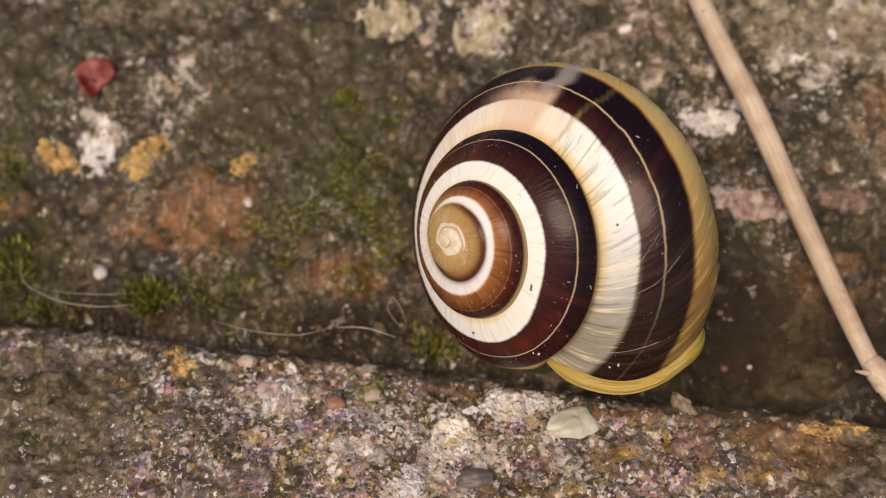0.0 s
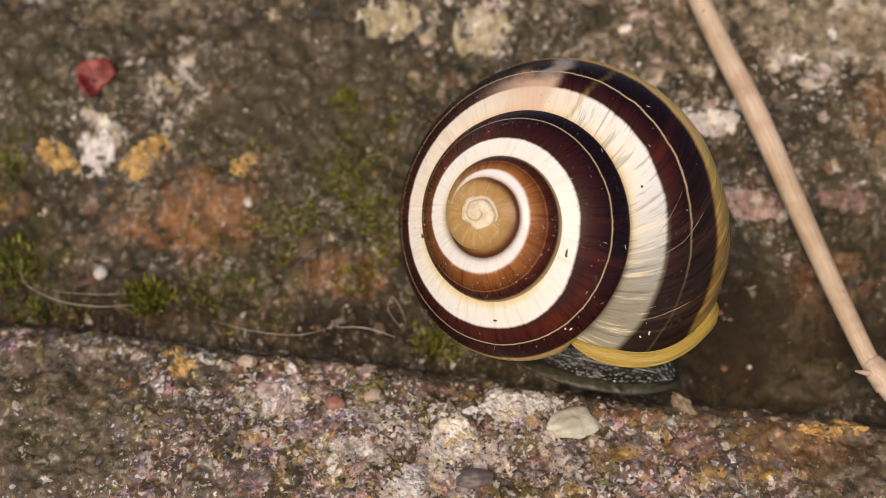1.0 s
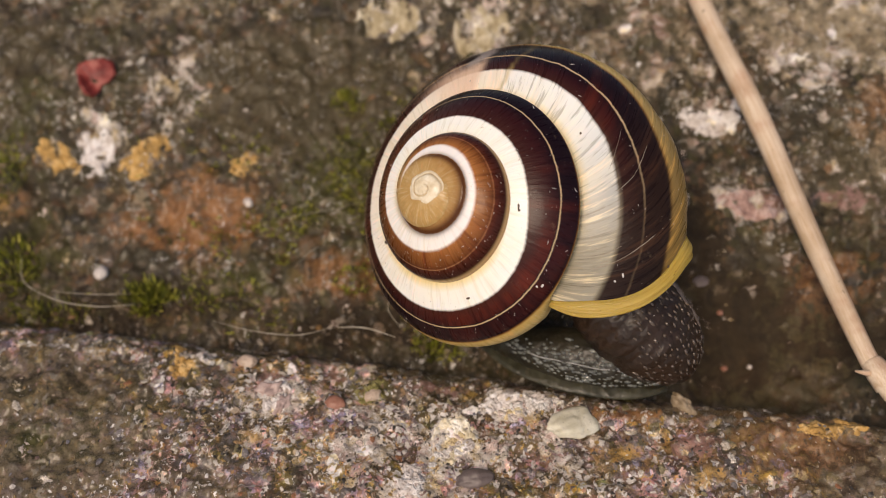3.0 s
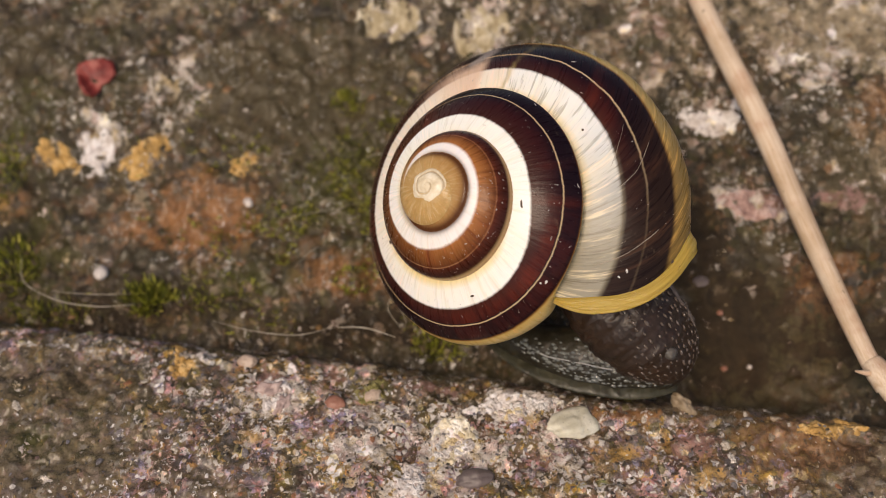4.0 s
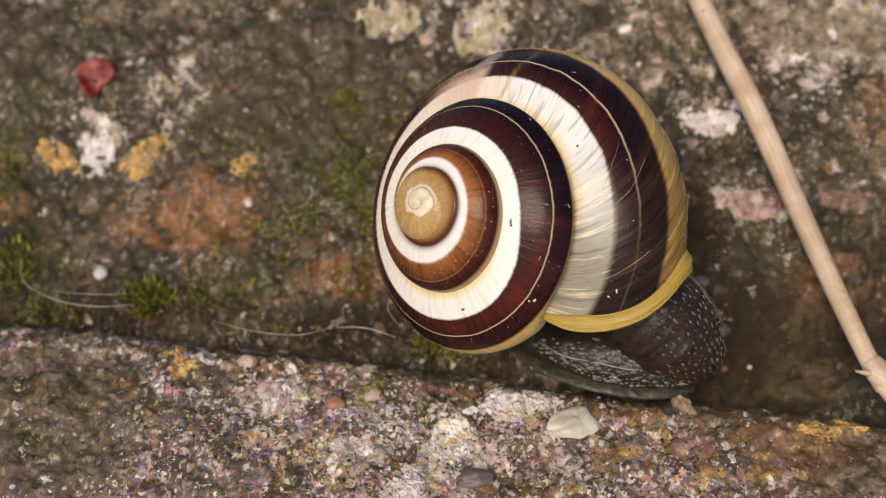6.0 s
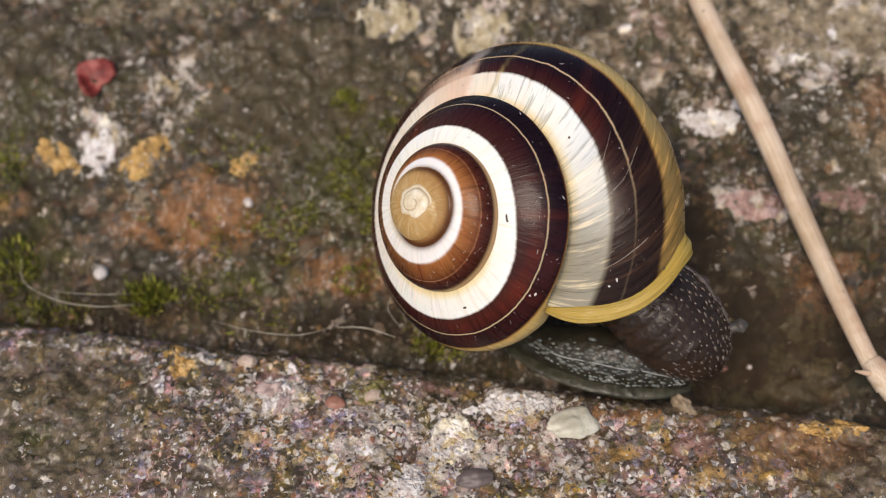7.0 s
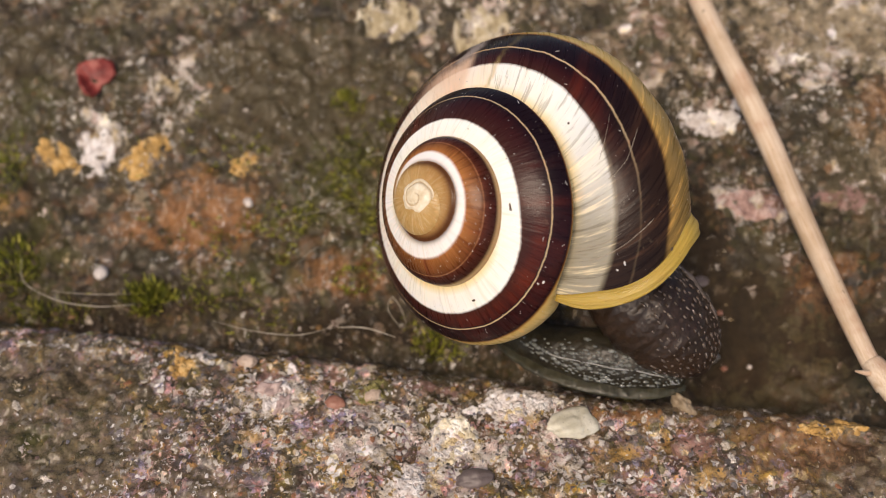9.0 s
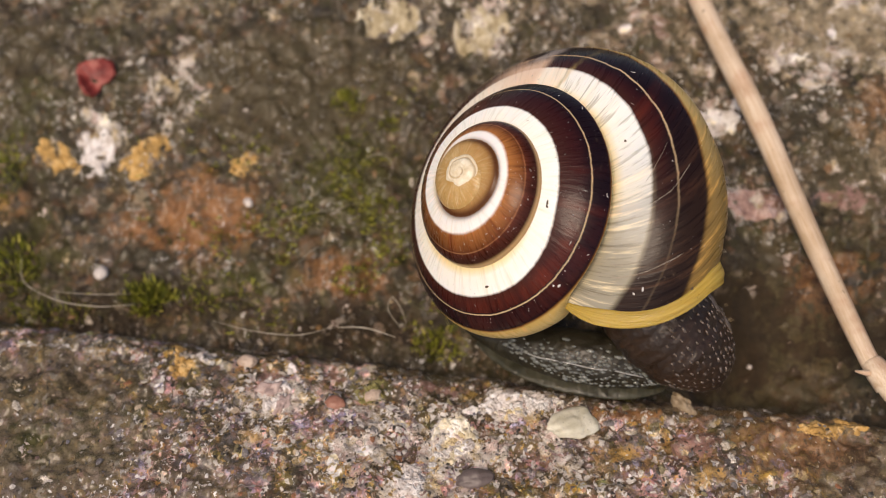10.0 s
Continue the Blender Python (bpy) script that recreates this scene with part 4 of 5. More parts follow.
# ---- tubes: straw and fibres ----
def tube(points, radii, sides=8, smooth_steps=6, lump=0.0):
    """A round tube through points, in millimetres, with a smooth bend."""
    P, R = np.array(points, float), np.array(radii, float)
    pts, rad = [], []
    n = len(P)
    for i in range(n - 1):
        p0, p1, p2, p3 = P[max(i - 1, 0)], P[i], P[i + 1], P[min(i + 2, n - 1)]
        for k in range(smooth_steps):
            t = k / smooth_steps
            pts.append(0.5 * (2 * p1 + (p2 - p0) * t + (2 * p0 - 5 * p1 + 4 * p2 - p3) * t * t + (3 * p1 - p0 - 3 * p2 + p3) * t ** 3))
            rad.append(R[i] + (R[i + 1] - R[i]) * t)
    pts.append(P[-1])
    rad.append(R[-1])
    bm = bmesh.new()
    lay_a, lay_l = bm.verts.layers.float.new("around"), bm.verts.layers.float.new("along")
    rings = []
    up = Vector((0.3, 0.2, 1))
    for i, p in enumerate(pts):
        d = Vector(pts[min(i + 1, len(pts) - 1)] - pts[max(i - 1, 0)]).normalized()
        a = d.cross(up).normalized()
        b = d.cross(a)
        ring = []
        for k in range(sides):
            t = k / sides * 2 * math.pi
            w = 1 + lump * math.sin(3 * t + 0.4 * i)
            v = bm.verts.new((Vector(p) + (a * math.cos(t) + b * math.sin(t)) * rad[i] * w) * MM)
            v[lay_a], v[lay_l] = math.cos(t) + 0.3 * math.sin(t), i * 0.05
            ring.append(v)
        rings.append(ring)
    for p, q in zip(rings, rings[1:]):
        for k in range(sides):
            bm.faces.new((p[k], p[(k + 1) % sides], q[(k + 1) % sides], q[k]))
    bm.faces.new(rings[0][::-1])
    bm.faces.new(rings[-1])
    bmesh.ops.recalc_face_normals(bm, faces=bm.faces[:])
    return bm


straw = straw_material()
stalk = tagged(new("straw_stalk"), "dry pale straw stalk leaning over the stones", "straw")
stalk.matrix_basis = mm(25.05, -4.2, 0.9)
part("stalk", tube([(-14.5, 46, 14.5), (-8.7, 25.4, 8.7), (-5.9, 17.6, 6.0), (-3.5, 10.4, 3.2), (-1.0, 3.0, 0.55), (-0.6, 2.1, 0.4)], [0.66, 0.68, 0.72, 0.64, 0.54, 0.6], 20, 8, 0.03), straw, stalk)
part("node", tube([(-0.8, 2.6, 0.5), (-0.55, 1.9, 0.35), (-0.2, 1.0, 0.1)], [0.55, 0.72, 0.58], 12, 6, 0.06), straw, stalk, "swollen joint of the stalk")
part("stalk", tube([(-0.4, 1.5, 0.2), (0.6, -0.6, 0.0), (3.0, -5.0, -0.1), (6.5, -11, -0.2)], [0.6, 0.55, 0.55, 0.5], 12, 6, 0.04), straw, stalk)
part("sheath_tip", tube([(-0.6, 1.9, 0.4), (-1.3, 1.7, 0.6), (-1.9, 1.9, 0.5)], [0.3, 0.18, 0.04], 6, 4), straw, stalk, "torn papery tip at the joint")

fibre = fibre_material()


def hair(points, r, label):
    ob = part("fibre", tube(points, [r * 0.3] + [r * 0.62] * (len(points) - 2) + [r * 0.25], 5, 8), fibre)
    return tagged(ob, label, "fibre", "fine hairs in the crevice")


hair([(-26.8, 7.6, -0.6), (-26.0, 5.4, -0.3), (-23.5, 3.7, 0.1), (-21.0, 3.2, 0.1), (-18.7, 3.5, -0.1)], 0.06, "long pale fibre caught on the moss")
hair([(-24.0, 4.4, 0.1), (-21.5, 3.9, 0.4), (-19.0, 4.1, 0.2)], 0.04, "pale fibre caught on the moss")
hair([(-14.0, 2.8, -0.8), (-11.8, 1.9, -0.5), (-9.6, 1.4, -0.3), (-8.2, 1.3, -0.1), (-6.9, 1.8, -0.2)], 0.05, "thin pale fibre over the crevice")
hair([(-6.3, 1.8, -0.1), (-4.6, 1.6, 0.1), (-2.8, 1.0, 0.0)], 0.08, "thick pale fibre over the crevice")
hair([(-2.6, 2.0, -0.3), (-3.3, 2.8, 0.3), (-3.1, 3.6, 0.5), (-2.6, 3.0, 0.4), (-2.2, 2.0, 0.0)], 0.04, "looped fine hair above the crevice")
hair([(-5.3, 13.2, 2.4), (-4.2, 13.5, 2.8), (-3.3, 12.9, 2.6), (-3.5, 11.9, 2.0)], 0.045, "looped fine hair on the slope")
hair([(-10.4, 9.6, 0.9), (-8.0, 9.9, 1.2), (-5.0, 10.6, 1.4)], 0.035, "thin brown hair on the slope")
hair([(-9.4, 6.6, -0.4), (-8.4, 7.4, 0.2), (-7.6, 7.9, 0.3)], 0.035, "thin brown hair on the slope")

# ---- moss ----
moss_mat = blade_material()


def moss_mesh(rx, ry, count, tall, height, x0, y0):
    vs, fs, n = [], [], 0
    for _ in range(count):
        a, q = rng.uniform(0, 6.283), math.sqrt(rng.random())
        bx, by = rx * q * math.cos(a), ry * q * math.sin(a)
        z = float(height(np.array(x0 + bx), np.array(y0 + by))) - float(height(np.array(x0), np.array(y0)))
        lean = np.array([bx / rx * 0.5 + rng.normal(0, 0.45), by / ry * 0.5 + rng.normal(0, 0.45), 1.0])
        lean /= np.linalg.norm(lean)
        h = tall * rng.uniform(0.5, 1.15) * (1.1 - 0.5 * q)
        side = np.cross(lean, rng.normal(0, 1, 3))
        side /= np.linalg.norm(side)
        w = tall * rng.uniform(0.03, 0.065)
        bend = np.cross(side, lean) * h * rng.uniform(0.1, 0.4)
        b0 = np.array([bx, by, z - 0.1])
        mid, tipp = b0 + lean * h * 0.55 + bend * 0.3, b0 + lean * h + bend
        fold = np.cross(side, lean) * w * 0.5
        vs += [b0 - side * w * 0.6, b0 + side * w * 0.6, mid - side * w, mid + fold, mid + side * w, tipp]
        fs += [(n, n + 1, n + 3, n + 2), (n + 1, n + 4, n + 3), (n + 2, n + 3, n + 5), (n + 3, n + 4, n + 5)]
        n += 6
    return mesh_from("moss_tuft", np.array(vs) * MM, fs, smooth=False)


def moss(x, y, rx, ry, count, tall, label):
    z = float(upper_height(np.array(x), np.array(y)))
    ob = part("moss_tuft", moss_mesh(rx, ry, count, tall, upper_height, x, y), moss_mat, m=mm(x, y, z))
    return tagged(ob, label, "moss", "moss tufts")


moss(-18.6, 5.6, 1.6, 0.9, 420, 1.3, "bright green moss tuft at the crevice")
moss(-27.6, 7.6, 1.6, 1.8, 330, 1.2, "dark green moss tuft on the stone")
moss(-25.0, 4.9, 2.8, 0.8, 300, 0.9, "low dark green moss along the crevice")
moss(-14.0, 5.6, 3.0, 0.9, 170, 0.8, "low dark green moss along the crevice")
moss(-6.3, 17.1, 1.1, 0.8, 240, 0.8, "small yellow green moss tuft")
moss(-3.5, 15.6, 0.7, 0.6, 60, 0.7, "small yellow green moss tuft")
moss(-5.2, 10.6, 1.8, 1.1, 240, 0.7, "thin green moss tuft on the slope")
moss(-0.2, 2.6, 1.6, 0.9, 330, 1.0, "green moss tuft beside the snail shell")
moss(-28.6, 13.6, 1.2, 2.4, 240, 0.9, "dark green moss tuft on the stone")
moss(-8.0, 13.0, 2.0, 1.5, 90, 0.6, "thin low moss on the slope")



def moss_film(count):
    """Single sprigs scattered thinly over the damp part of the slope."""
    vs, fs, n = [], [], 0
    while n < count:
        x, y = rng.normal(-6, 5.5), rng.normal(9.5, 3.6)
        if not (-28 < x < 2 and 3 < y < 18) or vnoise(np.array(x / 2.0), np.array(y / 2.0), 77) < 0.5:
            continue
        z = float(upper_height(np.array(x), np.array(y)))
        for _ in range(3):
            d = np.array([rng.normal(0, 0.8), rng.normal(-0.2, 0.8), 0.8])
            d /= np.linalg.norm(d)
            side = np.cross(d, rng.normal(0, 1, 3))
            side *= 0.032 / np.linalg.norm(side)
            h = rng.uniform(0.2, 0.6)
            b = np.array([x, y, z - 0.05])
            vs += [b - side, b + side, b + d * h * 0.6 + side * 1.3, b + d * h, b + d * h * 0.6 - side * 1.3]
            fs += [(5 * n, 5 * n + 1, 5 * n + 2, 5 * n + 3, 5 * n + 4)]
            n += 1
    return mesh_from("moss_film", np.array(vs) * MM, fs, smooth=False)


tagged(part("moss_film", moss_film(3000), moss_mat), "thin scattered green moss sprigs on the damp stone", "moss", kind="stuff")

# ---- the snail ----
RHO, SEC_R, SEC_Z, DROP, GROW, DOME, TURNS, SUTURE, SLANT = -4.998, 15.964, 6.064, 9.219, 1.414, 1.5, 4.097, 0.775, 0.134


def mouth(phi):
    """How far the mouth's edge leans back along the turn, by the way round the whorl."""
    return SLANT * (phi - SUTURE) + 0.05 * np.maximum(-phi, 0) + 0.14 * np.maximum(-phi, 0) ** 2


def whorl(s, phi):
    """A point of the shell, s turns from the tip and phi round the whorl (0 outward, positive to the tip)."""
    g = np.maximum(s / TURNS, 1e-3) ** GROW
    r, a = g * (RHO + SEC_R * np.cos(phi)), -2 * np.pi * s
    # the last stretch draws in before the lip
    r = r * (1 - 0.036 * sstep(3.92, 4.04, s) * sstep(0.38, -0.1, phi))
    r = r * (1 - 0.03 * sstep(2.15, 2.4, s) * sstep(2.75, 2.6, s) * sstep(0.68, 0.5, phi))
    return np.stack([r * np.cos(a), r * np.sin(a), -DROP * g ** DOME + g * SEC_Z * np.sin(phi)], -1)


def shell_mesh():
    s0 = np.concatenate([np.linspace(0.5, 1.9, 190), np.linspace(1.9, TURNS, 480)[1:]])
    # the first whorls close over the axis, the later ones begin at the suture with a short step down
    top = np.maximum(SUTURE, np.interp(s0, [1.8, 2.2, 2.6, 3.0, 3.3], [1.08, 0.936, 0.855, 0.796, 0.76]) + 0.02)
    top = top + (1.2524 - top) * sstep(1.95, 1.5, s0)
    w = np.concatenate([[1.0, 1.0], np.linspace(1, 0, 80)[:-1], -np.linspace(0, 1.235, 34)])
    PH = np.where(w[None] > 0, w[None] * top[:, None], w[None])
    S = np.repeat(s0[:, None], len(w), 1)
    TOP = np.repeat(top[:, None], len(w), 1)
    S = S + mouth(PH) * sstep(TURNS - 0.7, TURNS, S) * (PH < SUTURE)
    rim = np.interp(S, [1.3, 1.56, 1.65, 1.72, 1.95, 2.1, 2.33, 2.55], [0.6, 0.7, 0.75, 0.79, 0.805, 0.835, 0.885, 0.92])
    V = whorl(S, PH)
    V[..., 2] -= 0.08 * np.exp(-((PH - rim) / 0.022) ** 2) * sstep(1.45, 1.7, S) * sstep(2.5, 2.3, S)
    # faint ribs, stronger near the mouth
    S0 = np.repeat(s0[:, None], len(w), 1)
    rib = 0.045 * (vnoise(S0 * 60, PH * 0.7, 3) - 0.5) * sstep(3.0, 4.0, S) + 0.03 * (vnoise(S0 * 26, PH, 5) - 0.5)
    V = V * (1 + rib[..., None] * 0.12)
    # what the next whorl hides draws in beneath it
    tuck = sstep(3.11, 3.03, S) * sstep(2.2, 2.6, S) * sstep(0.21, -0.15, PH)
    V = V * np.stack([1 - 0.3 * tuck, 1 - 0.3 * tuck, 1 + 0 * tuck], -1)
    V[:, 0, 2] -= 0.5 * sstep(1.9, 2.4, s0)
    V[:, 1, 2] -= 0.05 * sstep(1.9, 2.4, s0)
    V[:, :2, :2] *= (1 - 0.012 * sstep(1.9, 2.4, s0))[:, None, None]
    nx, ny = S.shape
    i = np.arange(nx * ny).reshape(nx, ny)
    q = np.stack([i[:-1, :-1], i[:-1, 1:], i[1:, 1:], i[1:, :-1]], -1).reshape(-1, 4)
    lift = 0.09 * sstep(3.12, 2.95, S) * sstep(0.42, 0.68, PH) * (0.3 + 0.7 * sstep(1.7, 1.95, S))
    end = TURNS + mouth(PH)
    wob = 0.012 * (vnoise(PH * 9, S * 0 + 2, 9) - 0.5)
    attrs = {"phi": PH, "turn": np.repeat(s0[:, None], len(w), 1), "age": S - 1.15 * sstep(-0.005, 0.012, PH - rim) * sstep(2.6, 2.5, S), "rim": np.exp(-((PH - rim - 0.02) / 0.05) ** 2) * sstep(1.5, 1.75, S) * sstep(2.55, 2.4, S), "skirt": np.exp(-np.abs(PH - rim - 0.03) / 0.14) * (PH > rim) * sstep(1.55, 1.85, S) * sstep(2.6, 2.45, S), "band": PH - lift + 0.03 * sstep(3.05, 3.3, S) * sstep(0.45, 0.55, PH),
             "scar": sstep(3.6, 3.685, S + wob * 2) * sstep(3.705, 3.692, S), "peach": sstep(3.2, 3.6, S) * sstep(3.745, 3.735, S),
             "crown": sstep(1.0, 1.2, PH) * sstep(1.9, 1.5, S),
             "brim": sstep(0.022, 0.006, TOP - PH) * sstep(1.9, 2.3, S),
             "chip": sstep(3.672, 3.682, S + wob) * sstep(3.702, 3.69, S + wob) * sstep(0.5, 0.42, PH),
             "wine_glow": sstep(2.93, 3.05, S) * sstep(3.32, 3.15, S) * sstep(0.2, 0.26, PH) * sstep(0.6, 0.5, PH),
             "seam": sstep(3.734, 3.737, S + wob * 0.4) * sstep(3.742, 3.739, S + wob * 0.4),
             "lipward": sstep(-0.22, -0.06, S - end)}
    return mesh_from("whorls", V.reshape(-1, 3) * MM, q, attrs=attrs)


def on_shell(s, ph):
    p = whorl(np.array(s), np.array(ph))
    n = np.cross(whorl(np.array(s), np.array(ph + 1e-3)) - p, whorl(np.array(s + 1e-3), np.array(ph)) - p)
    n = n / np.linalg.norm(n)
    return p, n * np.sign(n @ (p - np.array([0, 0, -8.0])))


def dust_mesh(count):
    """Specks and short hairs of dust on the shell; some specks paint its small glints."""
    vs, fs, n = [], [], 0
    while n < count:
        s = rng.uniform(1.9, TURNS - 0.05)
        ph = rng.uniform(-0.05 if s > 3.1 else 0.22, 0.74)
        p, nrm = on_shell(s, ph)
        r = 0.011 + 0.022 * rng.random() ** 4
        m = np.array(Vector(nrm).to_track_quat("Z", "Y").to_matrix())
        turn = np.array(Matrix.Rotation(rng.uniform(0, 6.28), 3, "Z"))
        v = ICO_V * np.array([rng.uniform(1, 2.2) if rng.random() < 0.85 else 5.0, 0.9, 0.5]) * r
        vs.append(v @ turn.T @ m.T + p + nrm * 0.01)
        fs.append(ICO_F + 12 * n)
        n += 1
    return mesh_from("dust", np.vstack(vs) * MM, np.vstack(fs))


def fleck(s, ph, along, across, rot, material, label):
    p, nrm = on_shell(s, ph)
    m = Matrix.Translation(Vector(p) * MM) @ Vector(nrm).to_track_quat("Z", "Y").to_matrix().to_4x4() @ Matrix.Rotation(radians(rot), 4, "Z")
    part("fleck", pebble_mesh(along, across, 0.05, int(s * 100)), material, shell, label, m)


def lip_mesh():
    """The thickened yellow rim of the mouth: a flattened roll along the shell's edge."""
    ph = np.linspace(SUTURE + 0.02, -1.2, 90)
    s = TURNS + mouth(ph)
    P = whorl(s, ph)
    back = whorl(s - 0.004, ph) - P
    back /= np.linalg.norm(back, axis=1, keepdims=True)
    T = np.gradient(P, axis=0)
    T /= np.linalg.norm(T, axis=1, keepdims=True)
    Nn = np.cross(back, T)
    Nn /= np.linalg.norm(Nn, axis=1, keepdims=True)
    out = np.sign((Nn * (P - np.array([0, 0, -9.0]))).sum(1))[:, None]
    Nn = Nn * out
    m = 22
    wide = 0.66 * sstep(-0.02, 0.25, SUTURE + 0.02 - ph) * (1 - 0.6 * sstep(-0.3, -0.9, ph)) + 0.06
    flare = 0.34 * sstep(0.6, -0.35, ph)
    rings = []
    for k in range(m):
        t = k / m * 2 * np.pi
        rings.append(P + back * (0.28 - 0.75 * np.cos(t)) * wide[:, None] + Nn * ((0.03 + 0.17 * np.sin(t) + 0.1 * np.cos(t) + 0.03 * np.sin(5 * t)) * wide / 0.58 + flare * (0.45 + 0.55 * np.cos(t)))[:, None])
    V = np.stack(rings, 1)
    i = np.arange(90 * m).reshape(90, m)
    j = np.roll(i, -1, axis=1)
    q = np.stack([i[:-1], j[:-1], j[1:], i[1:]], -1).reshape(-1, 4)
    ring = np.repeat((np.arange(m) / m)[None], 90, 0)
    return mesh_from("lip", V.reshape(-1, 3) * MM, q, attrs={"ring": 2 * np.abs(ring - 0.5), "run": np.repeat(ph[:, None], m, 1)})


def loft(spine, radii, sides=28, steps=10, seed=0, rough=0.12):
    """A soft body: ellipses along a spine; radii are (across, up) for each point."""
    P, R = np.array(spine, float), np.array(radii, float)
    n = len(P)
    u = np.linspace(0, n - 1, (n - 1) * steps + 1)

    def cr(A):
        out = []
        for t in u:
            i = min(int(t), n - 2)
            f = t - i
            a, b, c, d = A[max(i - 1, 0)], A[i], A[i + 1], A[min(i + 2, n - 1)]
            out.append(0.5 * (2 * b + (c - a) * f + (2 * a - 5 * b + 4 * c - d) * f * f + (3 * b - a - 3 * c + d) * f ** 3))
        return np.array(out)
    C, Q = cr(P), np.maximum(cr(R), 0.02)
    D = np.gradient(C, axis=0)
    D /= np.linalg.norm(D, axis=1, keepdims=True)
    A = np.cross(D, np.array([0, 0, 1.0]))
    A /= np.linalg.norm(A, axis=1, keepdims=True)
    B = np.cross(A, D)
    t = np.linspace(0, 2 * np.pi, sides, endpoint=False)
    L, T = np.meshgrid(np.arange(len(u)) / steps * 4, t, indexing="ij")
    w = 1 + rough * (vnoise(L * 1.5, np.cos(T) * 3 + 5, seed) + 0.5 * vnoise(L * 5, np.sin(T) * 9 + 11 + np.cos(T) * 4, seed + 1) - 0.75)
    V = C[:, None] + A[:, None] * (np.cos(T) * w)[..., None] * Q[:, None, :1] + B[:, None] * (np.sin(T) * w)[..., None] * Q[:, None, 1:]
    i = np.arange(V.shape[0] * sides).reshape(-1, sides)
    j = np.roll(i, -1, axis=1)
    q = np.stack([i[:-1], j[:-1], j[1:], i[1:]], -1).reshape(-1, 4)
    V = V.reshape(-1, 3)
    faces = [tuple(f) for f in q.tolist()] + [tuple(i[0].tolist()[::-1]), tuple(i[-1].tolist())]
    return V, faces


def warts_on(V, sides, count, lo, hi, keep, apart=0.3):
    """Raised wet warts that lie along a body's skin, none on another; fewer where keep is small."""
    G = V.reshape(-1, sides, 3)
    C = G.mean(1, keepdims=True)
    N = (G - C) / np.linalg.norm(G - C, axis=2, keepdims=True)
    A = np.gradient(G, axis=0)
    A /= np.linalg.norm(A, axis=2, keepdims=True) + 1e-9
    G, N, A = G.reshape(-1, 3), N.reshape(-1, 3), A.reshape(-1, 3)
    vs, fs, seats, n = [], [], np.zeros((0, 3)), 0
    for _ in range(count * 30):
        k = rng.integers(len(G))
        side = np.cross(N[k], A[k])
        seat = G[k] + A[k] * rng.normal(0, 0.12) + side * rng.normal(0, 0.12)
        if rng.random() > keep(seat) or (n and np.min(np.linalg.norm(seats - seat, axis=1)) < apart):
            continue
        seats = np.vstack([seats, seat])
        r = rng.uniform(lo, hi)
        m = np.stack([A[k], side, N[k]], 1)
        v = ICO_V * np.array([rng.uniform(1.1, 2.0), rng.uniform(0.7, 1.0), 0.6]) * r
        vs.append(v @ m.T + seat - N[k] * 0.02)
        fs.append(ICO_F + 12 * n)
        n += 1
        if n == count:
            break
    return mesh_from("wart_cover", np.vstack(vs) * MM, np.vstack(fs))


flesh = flesh_material("snail_foot", (0.011, 0.009, 0.005), (0.031, 0.026, 0.015), (0.043, 0.037, 0.024))
flesh_head = flesh_material("snail_head", (0.013, 0.0065, 0.0035), (0.036, 0.018, 0.0095), (0.05, 0.028, 0.016))
skirt_mat = flesh_material("foot_skirt", (0.02, 0.019, 0.01), (0.045, 0.042, 0.023), (0.07, 0.066, 0.042), True)
wart_mat = pebble_material("wart", (0.08, 0.085, 0.078), (0.22, 0.23, 0.21), 0.14, 0.3)
head_wart = pebble_material("head_wart", (0.055, 0.04, 0.031), (0.14, 0.11, 0.09), 0.18, 0.3)
slime_mat = pebble_material("slime", (0.2, 0.2, 0.19), (0.4, 0.4, 0.38), 0.1, 0.3)
tent_mat = flesh_material("tentacle", (0.045, 0.04, 0.034), (0.085, 0.076, 0.066), (0.09, 0.08, 0.07))

BASE = (10.2, -2.6, 0.0)
snail = tagged(new("snail"), "banded snail with dark brown and cream shell, creeping out on stone", "snail")
snail.matrix_basis = mm(*BASE)


def at_base(pts):
    return [tuple(np.array(p) - BASE) for p in pts]


shell = part("shell", shell_mesh(), shell_material(), snail, "glossy spiral shell, dark brown and cream bands")
def apex_mesh():
    """The first coil: a low dome with a spiral groove and fine wrinkles."""
    q, t = np.meshgrid(np.linspace(0, 1, 26), np.linspace(0, 2 * np.pi, 72, endpoint=False), indexing="ij")
    coil = q * 1.6 + t / (2 * np.pi)
    groove = np.exp(-(((coil - np.floor(coil)) - 0.5) / 0.07) ** 2) * sstep(0.1, 0.3, q)
    out = 1 + 0.05 * np.sin(2 * t + 0.7) + 0.03 * np.sin(5 * t)
    wrinkle = 0.035 * (vnoise(q * 9, np.sin(t) * 4 + np.cos(t) * 3, 17) - 0.5) + 0.03 * (vnoise(t * 9, q * 3, 19) - 0.5) * q
    z = 0.33 * np.maximum(1 - q * q, 0) ** 0.75 - 0.07 * groove + wrinkle + 0.03 - 0.12 * (q > 0.98)
    V = np.stack([1.02 * q * out * np.cos(t), 0.98 * q * out * np.sin(t), z], -1)
    i = np.arange(q.size).reshape(q.shape)
    j = np.roll(i, -1, axis=1)
    f = np.stack([i[:-1], i[1:], j[1:], j[:-1]], -1).reshape(-1, 4)
    return mesh_from("apex", V.reshape(-1, 3) * MM, f, attrs={"groove": groove})


